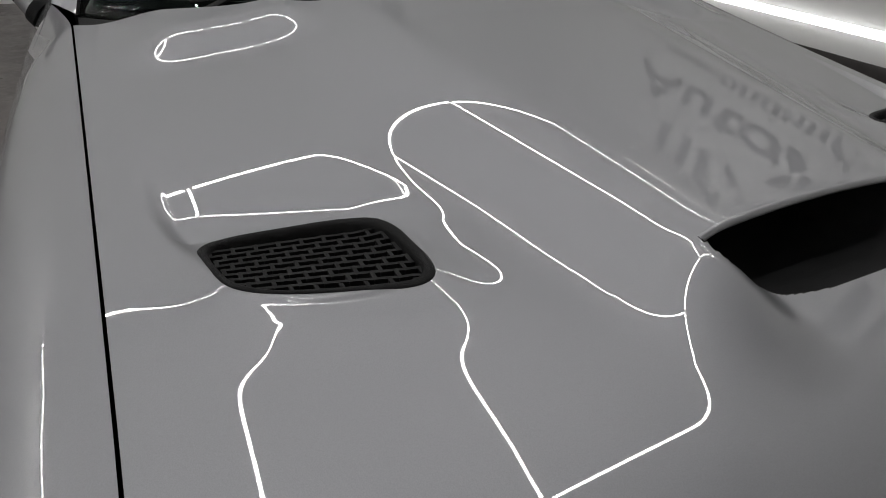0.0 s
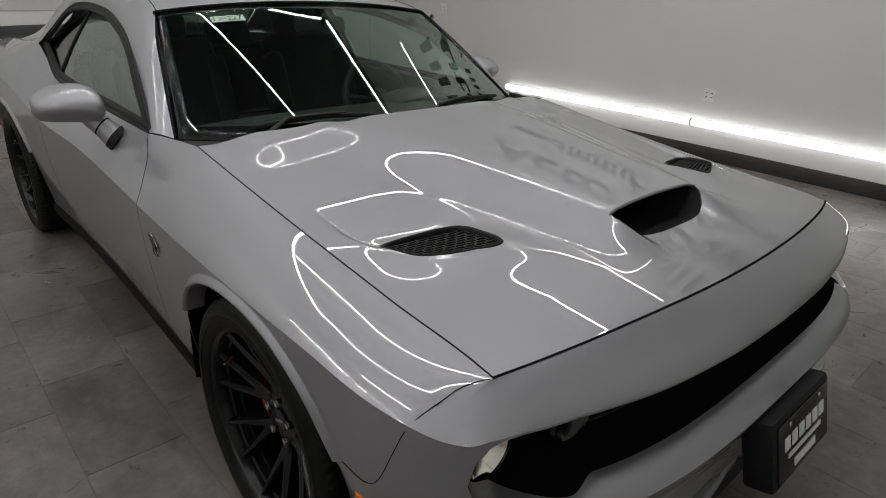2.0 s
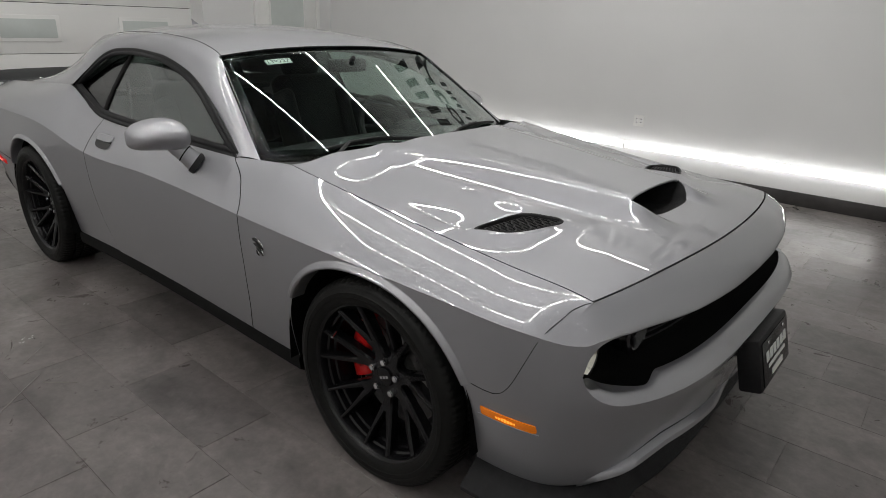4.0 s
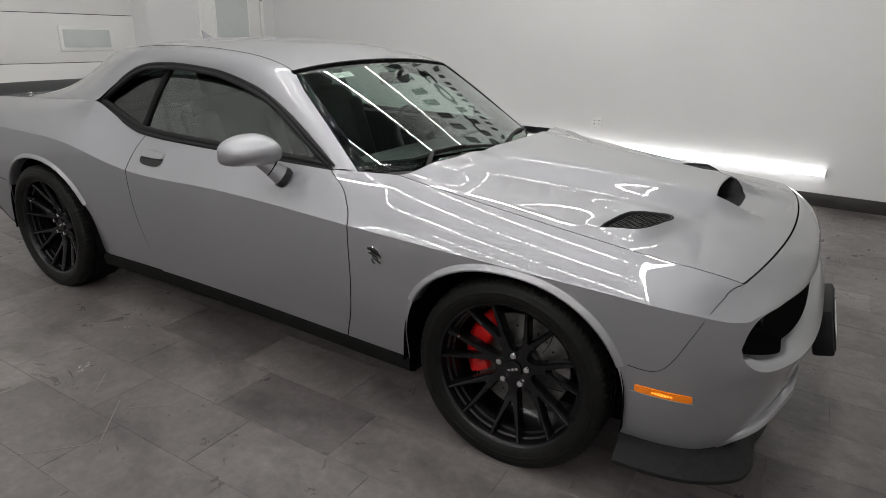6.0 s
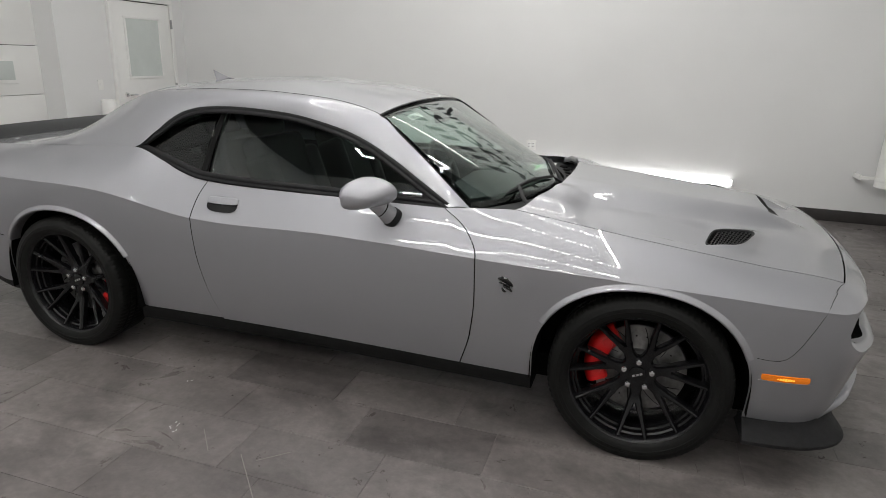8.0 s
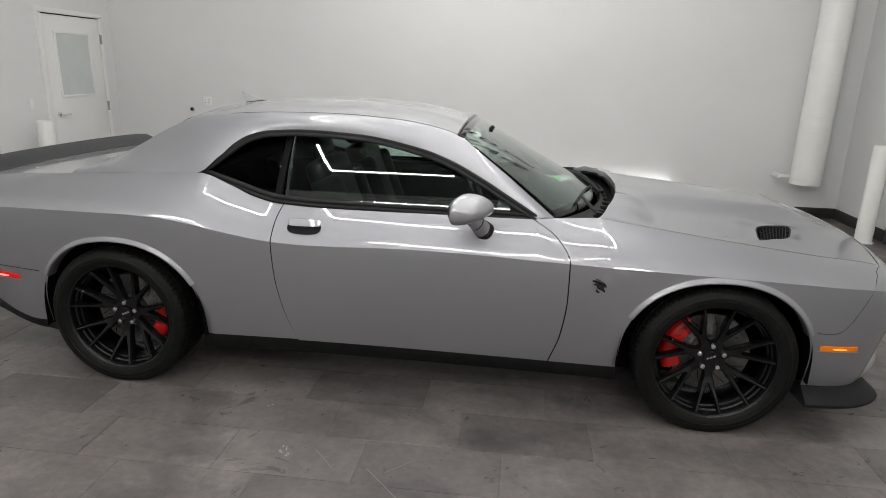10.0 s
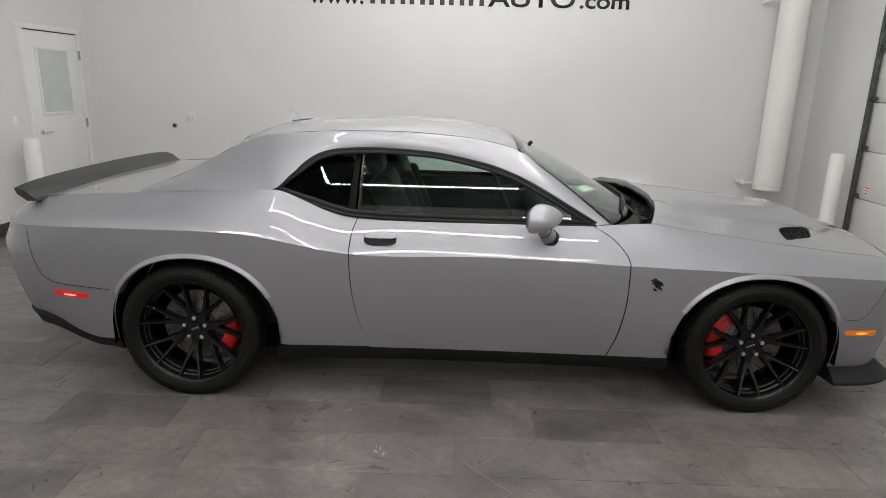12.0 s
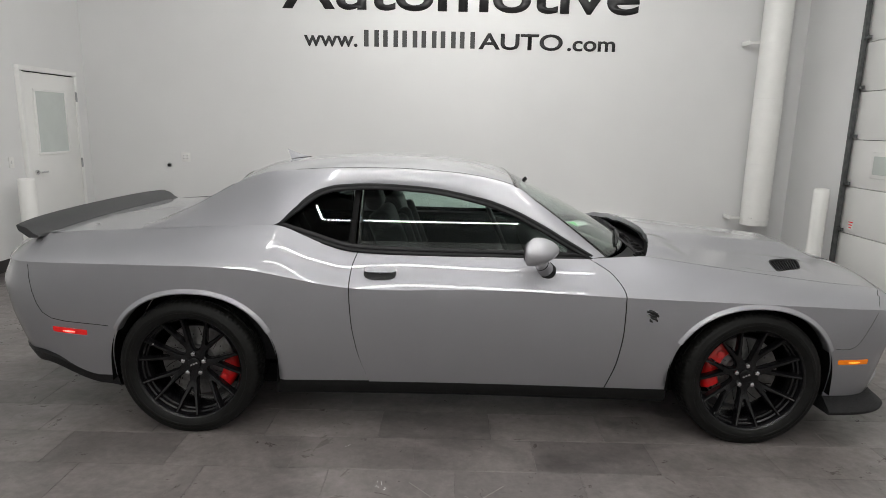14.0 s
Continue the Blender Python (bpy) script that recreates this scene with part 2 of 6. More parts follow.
def spline(xs, ys):
    """Natural cubic spline."""
    xs, ys = np.array(xs, float), np.array(ys, float)
    if xs[0] > xs[-1]:
        xs, ys = xs[::-1], ys[::-1]
    n, h = len(xs), np.diff(xs)
    a, r = np.eye(n), np.zeros(n)
    for i in range(1, n - 1):
        a[i, i - 1:i + 2] = h[i - 1], 2 * (h[i - 1] + h[i]), h[i]
        r[i] = 6 * ((ys[i + 1] - ys[i]) / h[i] - (ys[i] - ys[i - 1]) / h[i - 1])
    m = np.linalg.solve(a, r)

    def f(x):
        x = np.clip(x, xs[0], xs[-1])
        i = np.clip(np.searchsorted(xs, x) - 1, 0, n - 2)
        p, q = xs[i + 1] - x, x - xs[i]
        return ((m[i] * p ** 3 + m[i + 1] * q ** 3) / (6 * h[i]) + (ys[i] / h[i] - m[i] * h[i] / 6) * p
                + (ys[i + 1] / h[i] - m[i + 1] * h[i] / 6) * q)
    return f


def smooth(a, b, x):
    t = np.clip((x - a) / (b - a), 0, 1)
    return t * t * (3 - 2 * t)


# ---------------------------------------------------------------- the room
WALL_Y, LEFT_X, RIGHT_X, BACK_Y, TOP_Z = 4.17, -4.795, 4.32, -6.9, 6.8


def structure(ob, label, category):
    return tagged(ob, label, category, kind="structure")


def wall_with_opening(name, x, y0, y1, o0, o1, otop, label, t=0.16):
    """A wall across the room at x with a door opening from o0 to o1."""
    bm = bmesh.new()
    cx = x + (t / 2 if x > 0 else -t / 2)
    box_bm(bm, (t, o0 - y0, TOP_Z), (cx, (y0 + o0) / 2, TOP_Z / 2))
    box_bm(bm, (t, y1 - o1, TOP_Z), (cx, (y1 + o1) / 2, TOP_Z / 2))
    box_bm(bm, (t, o1 - o0, TOP_Z - otop), (cx, (o0 + o1) / 2, (TOP_Z + otop) / 2))
    return structure(part(name, bm, WHITE_WALL), label, "wall")


structure(box("wall_north", (RIGHT_X - LEFT_X + 0.4, 0.16, TOP_Z), ((RIGHT_X + LEFT_X) / 2, WALL_Y + 0.08, TOP_Z / 2), WHITE_WALL),
          "plain white painted wall of the showroom bay", "wall")
structure(box("wall_south", (RIGHT_X - LEFT_X + 0.4, 0.16, TOP_Z), ((RIGHT_X + LEFT_X) / 2, BACK_Y - 0.08, TOP_Z / 2), WHITE_WALL),
          "plain white painted wall of the showroom bay", "wall")
wall_with_opening("wall_west", LEFT_X, BACK_Y, WALL_Y, -1.3, 2.15, 3.1, "white painted side wall with a door and an overhead door", 0.32)
wall_with_opening("wall_east", RIGHT_X, BACK_Y, WALL_Y, -0.6, 3.05, 3.1, "white painted side wall with an overhead door")


def ceiling():
    """Ribbed metal deck, ribs along x."""
    prof = []
    y = BACK_Y - 0.1
    while y < WALL_Y + 0.1:
        prof += [(y, 0.0), (y + 0.075, 0.0), (y + 0.095, 0.045), (y + 0.135, 0.045)]
        y += 0.155
    pts = np.array([[(x, p, TOP_Z - 0.05 + q) for p, q in prof] for x in (LEFT_X - 0.1, RIGHT_X + 0.1)])
    ob = sheet("ceiling", pts, DECK, sharp=20, thick=-0.02)
    return structure(ob, "dark grey ribbed metal deck ceiling", "ceiling")


ceiling()
structure(box("baseboard", (RIGHT_X - LEFT_X, 0.014, 0.125), ((RIGHT_X + LEFT_X) / 2, WALL_Y - 0.007, 0.0625), BASEBOARD, bevel=0.003),
          "dark rubber baseboard along the white wall", "baseboard")
structure(box("baseboard", (0.014, 2.0, 0.125), (LEFT_X + 0.007, WALL_Y - 1.014, 0.0625), BASEBOARD, bevel=0.003),
          "dark rubber baseboard along the side wall", "baseboard")
structure(box("baseboard", (0.014, 1.05, 0.125), (RIGHT_X - 0.007, WALL_Y - 0.55, 0.0625), BASEBOARD, bevel=0.003),
          "dark rubber baseboard along the side wall", "baseboard")


def overhead_door(x, y0, y1, height, side, win_y, tracks=True):
    """A white sectional door of horizontal panels with its steel track."""
    door = empty("overhead_door", "white sectional overhead door with steel side tracks", "door", kind="structure")
    n, gap = 6, 0.006
    h = height / n
    for k in range(n):
        box("door_panel", (0.05, y1 - y0, h - gap), (x + side * 0.06, (y0 + y1) / 2, k * h + h / 2), WHITE_DOOR, door, 0.004)
    for wy in win_y:
        for zz in (2,):
            box("window_frame", (0.02, 0.62, 0.27), (x + side * 0.03, wy, zz * h + h / 2), WHITE_DOOR, door, 0.006)
            box("pane", (0.012, 0.54, 0.19), (x + side * 0.022, wy, zz * h + h / 2), FROST, door, 0.002)
    for yy in (y0 + 0.03, y1 - 0.03) if tracks else ():
        box("track", (0.05, 0.035, height + 0.1), (x - side * 0.012, yy, height / 2 + 0.05), TRACK, door, 0.004)
        box("track_lip", (0.012, 0.07, height + 0.1), (x - side * 0.006, yy + 0.02 * (1 if yy > (y0 + y1) / 2 else -1), height / 2 + 0.05), GRAIN, door)
        for k in range(n):
            bm = bmesh.new()
            cyl_bm(bm, 0.024, 0.03, (x - side * 0.02, yy - 0.01, k * h + 0.04), Matrix.Rotation(math.pi / 2, 4, "Y"), 14)
            box_bm(bm, (0.03, 0.09, 0.035), (x - side * 0.008, yy - 0.05 * (1 if yy > (y0 + y1) / 2 else -1), k * h + 0.04), 0.003)
            part("roller", bm, TRACK, door)
    return door


overhead_door(LEFT_X - 0.25, -1.3, 2.15, 3.1, -1, (1.55, 0.3), False)
overhead_door(RIGHT_X, -0.6, 3.05, 3.1, 1, (2.35, 1.0))
notice = box("notice_label", (0.003, 0.09, 0.11), (RIGHT_X + 0.033, 2.86, 0.62), PAPER)
tagged(notice, "small white warning label stuck on the overhead door", "label")
# red print in the lens material, so it glows faintly without being a lamp
for k in range(3):
    box("print_bar", (0.002, 0.07 - 0.015 * k, 0.012), (RIGHT_X + 0.0312, 2.86, 0.65 - 0.03 * k), RED_LENS, notice)


def personnel_door():
    x, y0, y1, top = LEFT_X, 2.93, 3.87, 2.10
    d = empty("door_1", "white door with a tall frosted pane and lever handle", "door", kind="structure")
    box("door_leaf", (0.045, y1 - y0, top - 0.02), (x + 0.012, (y0 + y1) / 2, top / 2), WHITE_DOOR, d, 0.003)
    for yy in (y0 - 0.035, y1 + 0.035):
        box("jamb", (0.055, 0.055, top + 0.003), (x + 0.02, yy, (top + 0.003) / 2), WHITE_DOOR, d, 0.004)
    box("head_jamb", (0.055, y1 - y0 + 0.125, 0.055), (x + 0.021, (y0 + y1) / 2, top + 0.032), WHITE_DOOR, d, 0.004)
    box("gap_line", (0.02, y1 - y0 - 0.02, 0.006), (x + 0.026, (y0 + y1) / 2, top - 0.001), GAP, d)
    for zc, zs, yc, ys in ((1.91, 0.03, 3.38, 0.60), (1.20, 0.03, 3.38, 0.60), (1.555, 0.676, 3.095, 0.03), (1.555, 0.676, 3.665, 0.03)):
        box("glazing_bead", (0.016, ys, zs), (x + 0.04, yc, zc), WHITE_DOOR, d, 0.004)
    box("pane", (0.006, 0.55, 0.70), (x + 0.036, 3.38, 1.555), FROST, d)
    for zz in (1.86, 1.06, 0.26):
        bm = bmesh.new()
        cyl_bm(bm, 0.008, 0.115, (x + 0.052, y1 + 0.006, zz), None, 12)
        box_bm(bm, (0.006, 0.035, 0.11), (x + 0.048, y1 + 0.016, zz))
        part("hinge", bm, STEEL, d, "steel butt hinge")
    bm = bmesh.new()
    cyl_bm(bm, 0.028, 0.02, (x + 0.044, y0 + 0.08, 1.0), Matrix.Rotation(math.pi / 2, 4, "Y"), 20, bevel=0.003)
    cyl_bm(bm, 0.010, 0.05, (x + 0.07, y0 + 0.08, 1.0), Matrix.Rotation(math.pi / 2, 4, "Y"), 12)
    box_bm(bm, (0.018, 0.13, 0.02), (x + 0.092, y0 + 0.135, 1.0), 0.006)
    part("lever_handle", bm, CHROME, d, "brushed steel lever handle")


personnel_door()


def wall_plate(name, label, category, at, along_x, kind):
    e = empty(name, label, category)
    e.location = at
    size = (0.115, 0.008, 0.115) if along_x else (0.008, 0.075, 0.115)
    box("cover_plate", size, (0, 0, 0), WHITE_METAL, e, 0.003)
    for s in (-1, 1):
        if kind == "outlet":
            bm = bmesh.new()
            box_bm(bm, (0.034, 0.006, 0.07), (s * 0.025, -0.005, 0), 0.002)
            part("socket", bm, FIXTURE, e)
            for zz in (-0.018, 0.018):
                box("slot_hole", (0.014, 0.002, 0.008), (s * 0.025, -0.0085, zz), GAP, e)
    if kind == "switch":
        box("toggle", (0.012, 0.014, 0.03), (0.006, 0, 0), FIXTURE, e, 0.002)
    return e


wall_plate("wall_outlet", "white double wall outlet on the white wall", "outlet", (-3.55, WALL_Y - 0.004, 1.135), True, "outlet")
wall_plate("wall_outlet", "white low wall outlet above the light bar", "outlet", (0.10, WALL_Y - 0.004, 0.585), True, "outlet")
wall_plate("light_switch", "white light switch beside the door", "switch", (LEFT_X + 0.004, 2.66, 1.13), False, "switch")
stop = empty("wall_bumper", "small round metal bumper on the white wall", "door stop")
stop.location = (-3.765, WALL_Y, 1.03)
cyl("bumper_ring", 0.030, 0.016, (0, -0.008, 0), STEEL, stop, Matrix.Rotation(math.pi / 2, 4, "X"), 20, 0.003)
cyl("bumper_pad", 0.018, 0.03, (0, -0.02, 0), GRAIN, stop, Matrix.Rotation(math.pi / 2, 4, "X"), 16, 0.003)


def duct_pipe():
    e = empty("duct_pipe", "wide white enamelled vertical pipe strapped to the wall", "pipe")
    e.location = (3.82, WALL_Y - 0.22, 0)
    r = 0.165
    prof = [(r - 0.012, 0.44), (r, 0.44), (r, 0.50), (r + 0.004, 0.505), (r + 0.004, 0.52), (r, 0.525), (r, 1.2), (r + 0.002, 1.205), (r, 1.21),
            (r, 2.0), (r + 0.002, 2.005), (r, 2.01), (r, TOP_Z - 0.06)]
    pts = [[(a * math.cos(t), a * math.sin(t), z) for t in np.linspace(0, 2 * math.pi, 40)[:-1]] for a, z in prof]
    sheet("pipe_body", pts, WHITE_METAL, e, close_m=True, sharp=12)
    cyl("pipe_end", r - 0.012, 0.02, (0, 0, 0.46), WHITE_METAL, e, n=36)
    for z in (0.52, 2.68):
        pts = [[(a * math.cos(t), a * math.sin(t), z + q) for t in np.linspace(0, 2 * math.pi, 40)[:-1]]
               for a, q in ((r, -0.015), (r + 0.006, -0.015), (r + 0.006, 0.015), (r, 0.015))]
        sheet("strap", pts, WHITE_METAL, e, close_m=True, sharp=40)
        bm = bmesh.new()
        box_bm(bm, (0.15, 0.012, 0.03), (-r - 0.06, 0.02, z), 0.003)
        box_bm(bm, (0.02, 0.2, 0.05), (-r - 0.13, 0.115, z), 0.003)
        part("bracket", bm, WHITE_METAL, e)


duct_pipe()


def bollard(x, y, h):
    e = empty("bollard", "white painted steel bollard standing beside the overhead door", "bollard", "bollards")
    e.location = (x, y, 0)
    pts = [[(a * math.cos(t), a * math.sin(t), z) for t in np.linspace(0, 2 * math.pi, 32)[:-1]]
           for a, z in ((0.082, 0.003), (0.082, h - 0.02), (0.076, h - 0.006), (0.06, h), (0.001, h + 0.004))]
    sheet("post", pts, WHITE_METAL, e, close_m=True, sharp=50)
    cyl("base_ring", 0.10, 0.012, (0, 0, 0.006), WHITE_METAL, e, n=32, bevel=0.003)
    return e


bollard(4.10, 3.05, 1.0)
bollard(-4.56, 2.52, 0.98)


def wall_lamp(x0, x1):
    """A long tube lamp fixed low on the wall."""
    e = empty("wall_light_bar", "long lit white tube lamp low on the wall", "lamp", "wall light bars")
    e.location = ((x0 + x1) / 2, WALL_Y, 0.328)
    L = x1 - x0
    box("housing", (L, 0.03, 0.05), (0, -0.015, 0), FIXTURE, e, 0.004)
    prof = [(-0.028 - 0.028 * math.sin(a), 0.032 * math.cos(a)) for a in np.linspace(0.15, math.pi - 0.15, 9)]
    sheet("diffuser", [[(x, p, q) for p, q in prof] for x in (-L / 2 + 0.006, L / 2 - 0.006)], WALL_TUBE, e)
    for s in (-1, 1):
        box("end_cap", (0.008, 0.062, 0.066), (s * (L / 2 - 0.004), -0.031, 0), FIXTURE, e, 0.003)


wall_lamp(-2.36, -0.012)
wall_lamp(-0.008, 2.37)

LAMP_Z, X_BACK, X_FRONT = 4.10, -1.53, 1.61
LONG_Y = (-2.95, -1.30, 0.36, 2.11, 3.55)


def ceiling_lamp(a, b, tube_mat=None):
    """A hung strip lamp from a to b, in two lengths, with its drop wires."""
    a, b = Vector(a), Vector(b)
    e = empty("ceiling_strip_light", "long lit white strip lamp hung below the metal deck", "lamp", "ceiling strip lights")
    e.location = (a + b) / 2
    d = (b - a)
    L = d.length
    e.rotation_euler = (0, 0, math.atan2(d.y, d.x))
    box("housing", (L, 0.032, 0.03), (0, 0, 0.03), FIXTURE, e, 0.004)
    for s in (-1, 1):
        pts = [[(x, 0.0125 * math.cos(t), 0.014 - 0.020 * math.sin(t)) for t in np.linspace(0, math.pi, 9)]
               for x in ((s - 1) * L / 4 + 0.008, (s + 1) * L / 4 - 0.008)]
        sheet("diffuser", pts, tube_mat or TUBE, e)
        cyl("drop_wire", 0.003, TOP_Z - 0.05 - LAMP_Z, (s * L * 0.42, 0, (TOP_Z - 0.05 - LAMP_Z) / 2 + 0.04), STEEL, e, n=6)


for y in LONG_Y:
    ceiling_lamp((X_BACK, y, LAMP_Z), (X_FRONT, y, LAMP_Z), TUBE_DIM if y > 3 else TUBE)
for x in (X_BACK, X_FRONT):
    for y0, y1 in zip(LONG_Y[:3], LONG_Y[1:4]):
        ceiling_lamp((x, y0 + 0.03, LAMP_Z), (x, y1 - 0.03, LAMP_Z))

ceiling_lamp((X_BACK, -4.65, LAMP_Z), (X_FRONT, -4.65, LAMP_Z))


# back row: the two bright end lamps are added fill, not known fixtures
for x0, x1, mat in ((-4.5, -1.75, FILL_TUBE), (-1.53, 1.61, TUBE_SOFT), (1.8, 4.2, FILL_TUBE)):
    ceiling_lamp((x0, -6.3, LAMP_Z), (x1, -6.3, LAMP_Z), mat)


def lettering(name, body, x0, x1, z0, height, parent, thick=0.006):
    """Built-in font letters fitted between x0 and x1 on the wall, base line at z0; height of a capital."""
    cu = bpy.data.curves.new(name, "FONT")
    cu.body, cu.size, cu.extrude, cu.offset = body, 1.0, 0.0, 0.018
    tmp = new(name, cu)
    dg = bpy.context.evaluated_depsgraph_get()
    me = bpy.data.meshes.new_from_object(tmp.evaluated_get(dg))
    bpy.data.objects.remove(tmp)
    co = np.empty(len(me.vertices) * 3)
    me.vertices.foreach_get("co", co)
    co = co.reshape(-1, 3)
    lo, hi = co.min(0), co.max(0)
    cap = height / 0.729
    out = np.stack([x0 + (co[:, 0] - lo[0]) / (hi[0] - lo[0]) * (x1 - x0), np.full(len(co), -0.003), z0 + co[:, 1] * cap], 1)
    me.vertices.foreach_set("co", out.ravel())
    me.materials.clear()
    me.materials.append(LETTER)
    me.update()
    ob = new(name, me)
    ob.parent = parent
    sol = ob.modifiers.new("thickness", "SOLIDIFY")
    sol.thickness, sol.offset = thick, 0
    return ob


def name_blocks(x0, x1, z0, height, n, parent):
    """Plain blocks in place of the letters of the firm's name."""
    w = (x1 - x0) / n
    for k in range(n):
        for s in (-1, 1):
            box("block", (w * 0.24, 0.006, height), (x0 + w * (k + 0.5) + s * w * 0.27, -0.003, z0 + height / 2), LETTER, parent, 0.0)


sign = empty("wall_sign", "large black wall lettering with a web address below", "sign")
sign.location = (0, WALL_Y, 0)
lettering("letters", "www.", -1.973, -1.30, 2.560, 0.195, sign)
name_blocks(-1.245, 0.20, 2.562, 0.20, 6, sign)
lettering("letters", "AUTO", 0.22, 1.275, 2.562, 0.195, sign)
lettering("letters", ".com", 1.335, 1.935, 2.562, 0.185, sign)
lettering("letters", "Automotive", -2.235, 2.20, 3.01, 0.44, sign)
name_blocks(-1.75, 1.75, 3.62, 0.44, 6, sign)
side_sign = empty("wall_sign", "large black lettering above the overhead door", "sign")
side_sign.location, side_sign.rotation_euler = (LEFT_X, 0.3, 0.62), (0, 0, math.pi / 2)
lettering("letters", "www.", -1.973, -1.30, 2.560, 0.195, side_sign)
name_blocks(-1.245, 0.20, 2.562, 0.20, 6, side_sign)
lettering("letters", "AUTO", 0.22, 1.275, 2.562, 0.195, side_sign)
lettering("letters", ".com", 1.335, 1.935, 2.562, 0.185, side_sign)
lettering("letters", "Automotive", -2.235, 2.20, 3.01, 0.44, side_sign)


# ---------------------------------------------------------------- the car
car = empty("car", "silver two-door muscle coupe with black wheels and hood scoop", "car")

ZC = spline([-2.6, -2.3, -1.54, -1.25, -1.11, -0.91, -0.685, -0.11, 0.77, 1.33, 2.0, 2.4],
           [0.90, 0.906, 0.908, 0.902, 0.888, 0.851, 0.812, 0.806, 0.79, 0.776, 0.752, 0.738])
WCS = spline([-1.95, -1.5, -1.0, -0.6, 0.2, 0.8, 1.45, 1.8], [0.955, 0.965, 0.955, 0.942, 0.942, 0.957, 0.963, 0.953])
ZH_BASE = np.poly1d(np.polyfit([0.89, 1.35, 1.65, 1.95, 2.14], [0.976, 0.911, 0.876, 0.845, 0.822], 2))
BELT_Z = pchip([0.65, 0.18, -0.40, -0.63, -0.85, -1.035, -1.3, -1.7, -2.25, -2.6],
               [0.962, 0.966, 0.972, 0.981, 1.036, 1.098, 1.088, 1.062, 1.030, 0.99])
BELT_W = pchip([0.65, -0.4, -1.035, -1.3, -1.7, -2.25, -2.6], [0.838, 0.826, 0.806, 0.79, 0.775, 0.775, 0.70])
HOOD_W = 0.797
NOSE = (1.80, 0.58, 0.953, 3.3)
TAIL = (-1.95, 0.69, 0.955, 3.2)
ARCH_F, ARCH_R = (1.450, 0.420, 0.390), (-1.445, 0.427, 0.407)
HUB_Z = 0.357


def ZH(x):
    """Height of the hood's side edge: a long slope that turns down at the front."""
    u = np.clip((x - 1.86) / 0.28, 0, 1.5)
    return ZH_BASE(x) + 0.032 * (u ** 2 - u ** 3)


def hood_front(y):
    return 2.236 - 0.096 * abs(y / 0.8) ** 2.2


def hood_rear(y):
    return 1.05 - 0.15 * abs(y / 0.79) ** 2.4


def half_width(x):
    for xc, a, b, n in (NOSE, TAIL):
        d = (x - xc) / a if xc > 0 else (xc - x) / a
        if d > 0:
            return b * max(0.0, 1 - min(1, d) ** n) ** (1 / n)
    return float(WCS(x))


def low_inset(z, zb, zc, amount):
    t = min(1, max(0, (z - zb) / (zc - zb)))
    return amount * (1 - math.sin(t * math.pi / 2) ** 0.9)


def bez(a, c, b, t):
    return (1 - t) ** 2 * a + 2 * t * (1 - t) * c + t * t * b


class Panels:
    """Quads gathered into panels; vertices are shared inside one patch only."""
    def __init__(self):
        self.data = {}

    def add(self, patch, pts, choose):
        n, m = pts.shape[:2]
        for i in range(n - 1):
            for j in range(m - 1):
                q = [(i, j), (i, j + 1), (i + 1, j + 1), (i + 1, j)]
                c = sum(pts[k] for k in q) / 4
                name = choose(c, i, j)
                if name is None:
                    continue
                verts, faces, seen = self.data.setdefault(name, ([], [], {}))
                ids = []
                for k in q:
                    key = (patch, k)
                    if key not in seen:
                        seen[key] = len(verts)
                        verts.append(tuple(pts[k]))
                    ids.append(seen[key])
                faces.append(tuple(ids))


right = Panels()

# door gaps: how far the gap leans from its place at the crease, by height step
GAP_F, GAP_R = 0.772, -0.636
lean_f = pchip([0, 0.33, 0.68, 1, 1.5, 2.0], [-0.066, -0.016, 0.002, 0.0, -0.058, -0.175])
lean_r = pchip([0, 0.36, 0.70, 1, 1.5, 2.0], [0.096, 0.035, 0.007, 0.0, 0.008, 0.036])


def warp(x, v):
    d = 0.0
    for g, f in ((GAP_F, lean_f), (GAP_R, lean_r)):
        k = abs(x - g)
        if k < 0.24:
            d += float(f(v)) * (0.5 + 0.5 * math.cos(math.pi * k / 0.24))
    return x + d


def arch_points(arch, n=65):
    cx, a, b = arch
    out = []
    for t in np.linspace(0, math.pi, n):
        c, s = math.cos(t), math.sin(t)
        out.append((cx + a * math.copysign(abs(c) ** 0.92, c), HUB_Z + b * max(0, s) ** 0.92))
    return out


def side_columns():
    cols = []
    for x, z in arch_points(ARCH_F):
        cols.append((x, z))
    e = ARCH_F[0] - ARCH_F[1]
    cols.append((e - 0.0005, 0.265))
    cols += [(x, 0.266) for x in np.linspace(e - 0.03, GAP_F + 0.0025, 20)]
    cols += [(x, 0.268) for x in np.linspace(GAP_F - 0.0025, GAP_R + 0.0025, 90)]
    e = ARCH_R[0] + ARCH_R[1]
    cols += [(x, 0.282) for x in np.linspace(GAP_R - 0.0025, e + 0.03, 26)]
    cols.append((e + 0.0005, 0.288))
    for x, z in arch_points(ARCH_R):
        cols.append((x, z))
    cols += [(x, 0.29) for x in (ARCH_R[0] - ARCH_R[1] - 0.0005, -1.91, TAIL[0])]
    return cols


def top_of_side(x):
    """Half width and height of the upper edge of the flank."""
    if x >= 0.90:
        return HOOD_W, float(ZH(x))
    if x > 0.62:
        k = (0.90 - x) / 0.28
        return HOOD_W + (0.838 - HOOD_W) * k ** 1.3, float(ZH(0.90)) * (1 - k) + 0.964 * k
    return float(BELT_W(x)), float(BELT_Z(x))


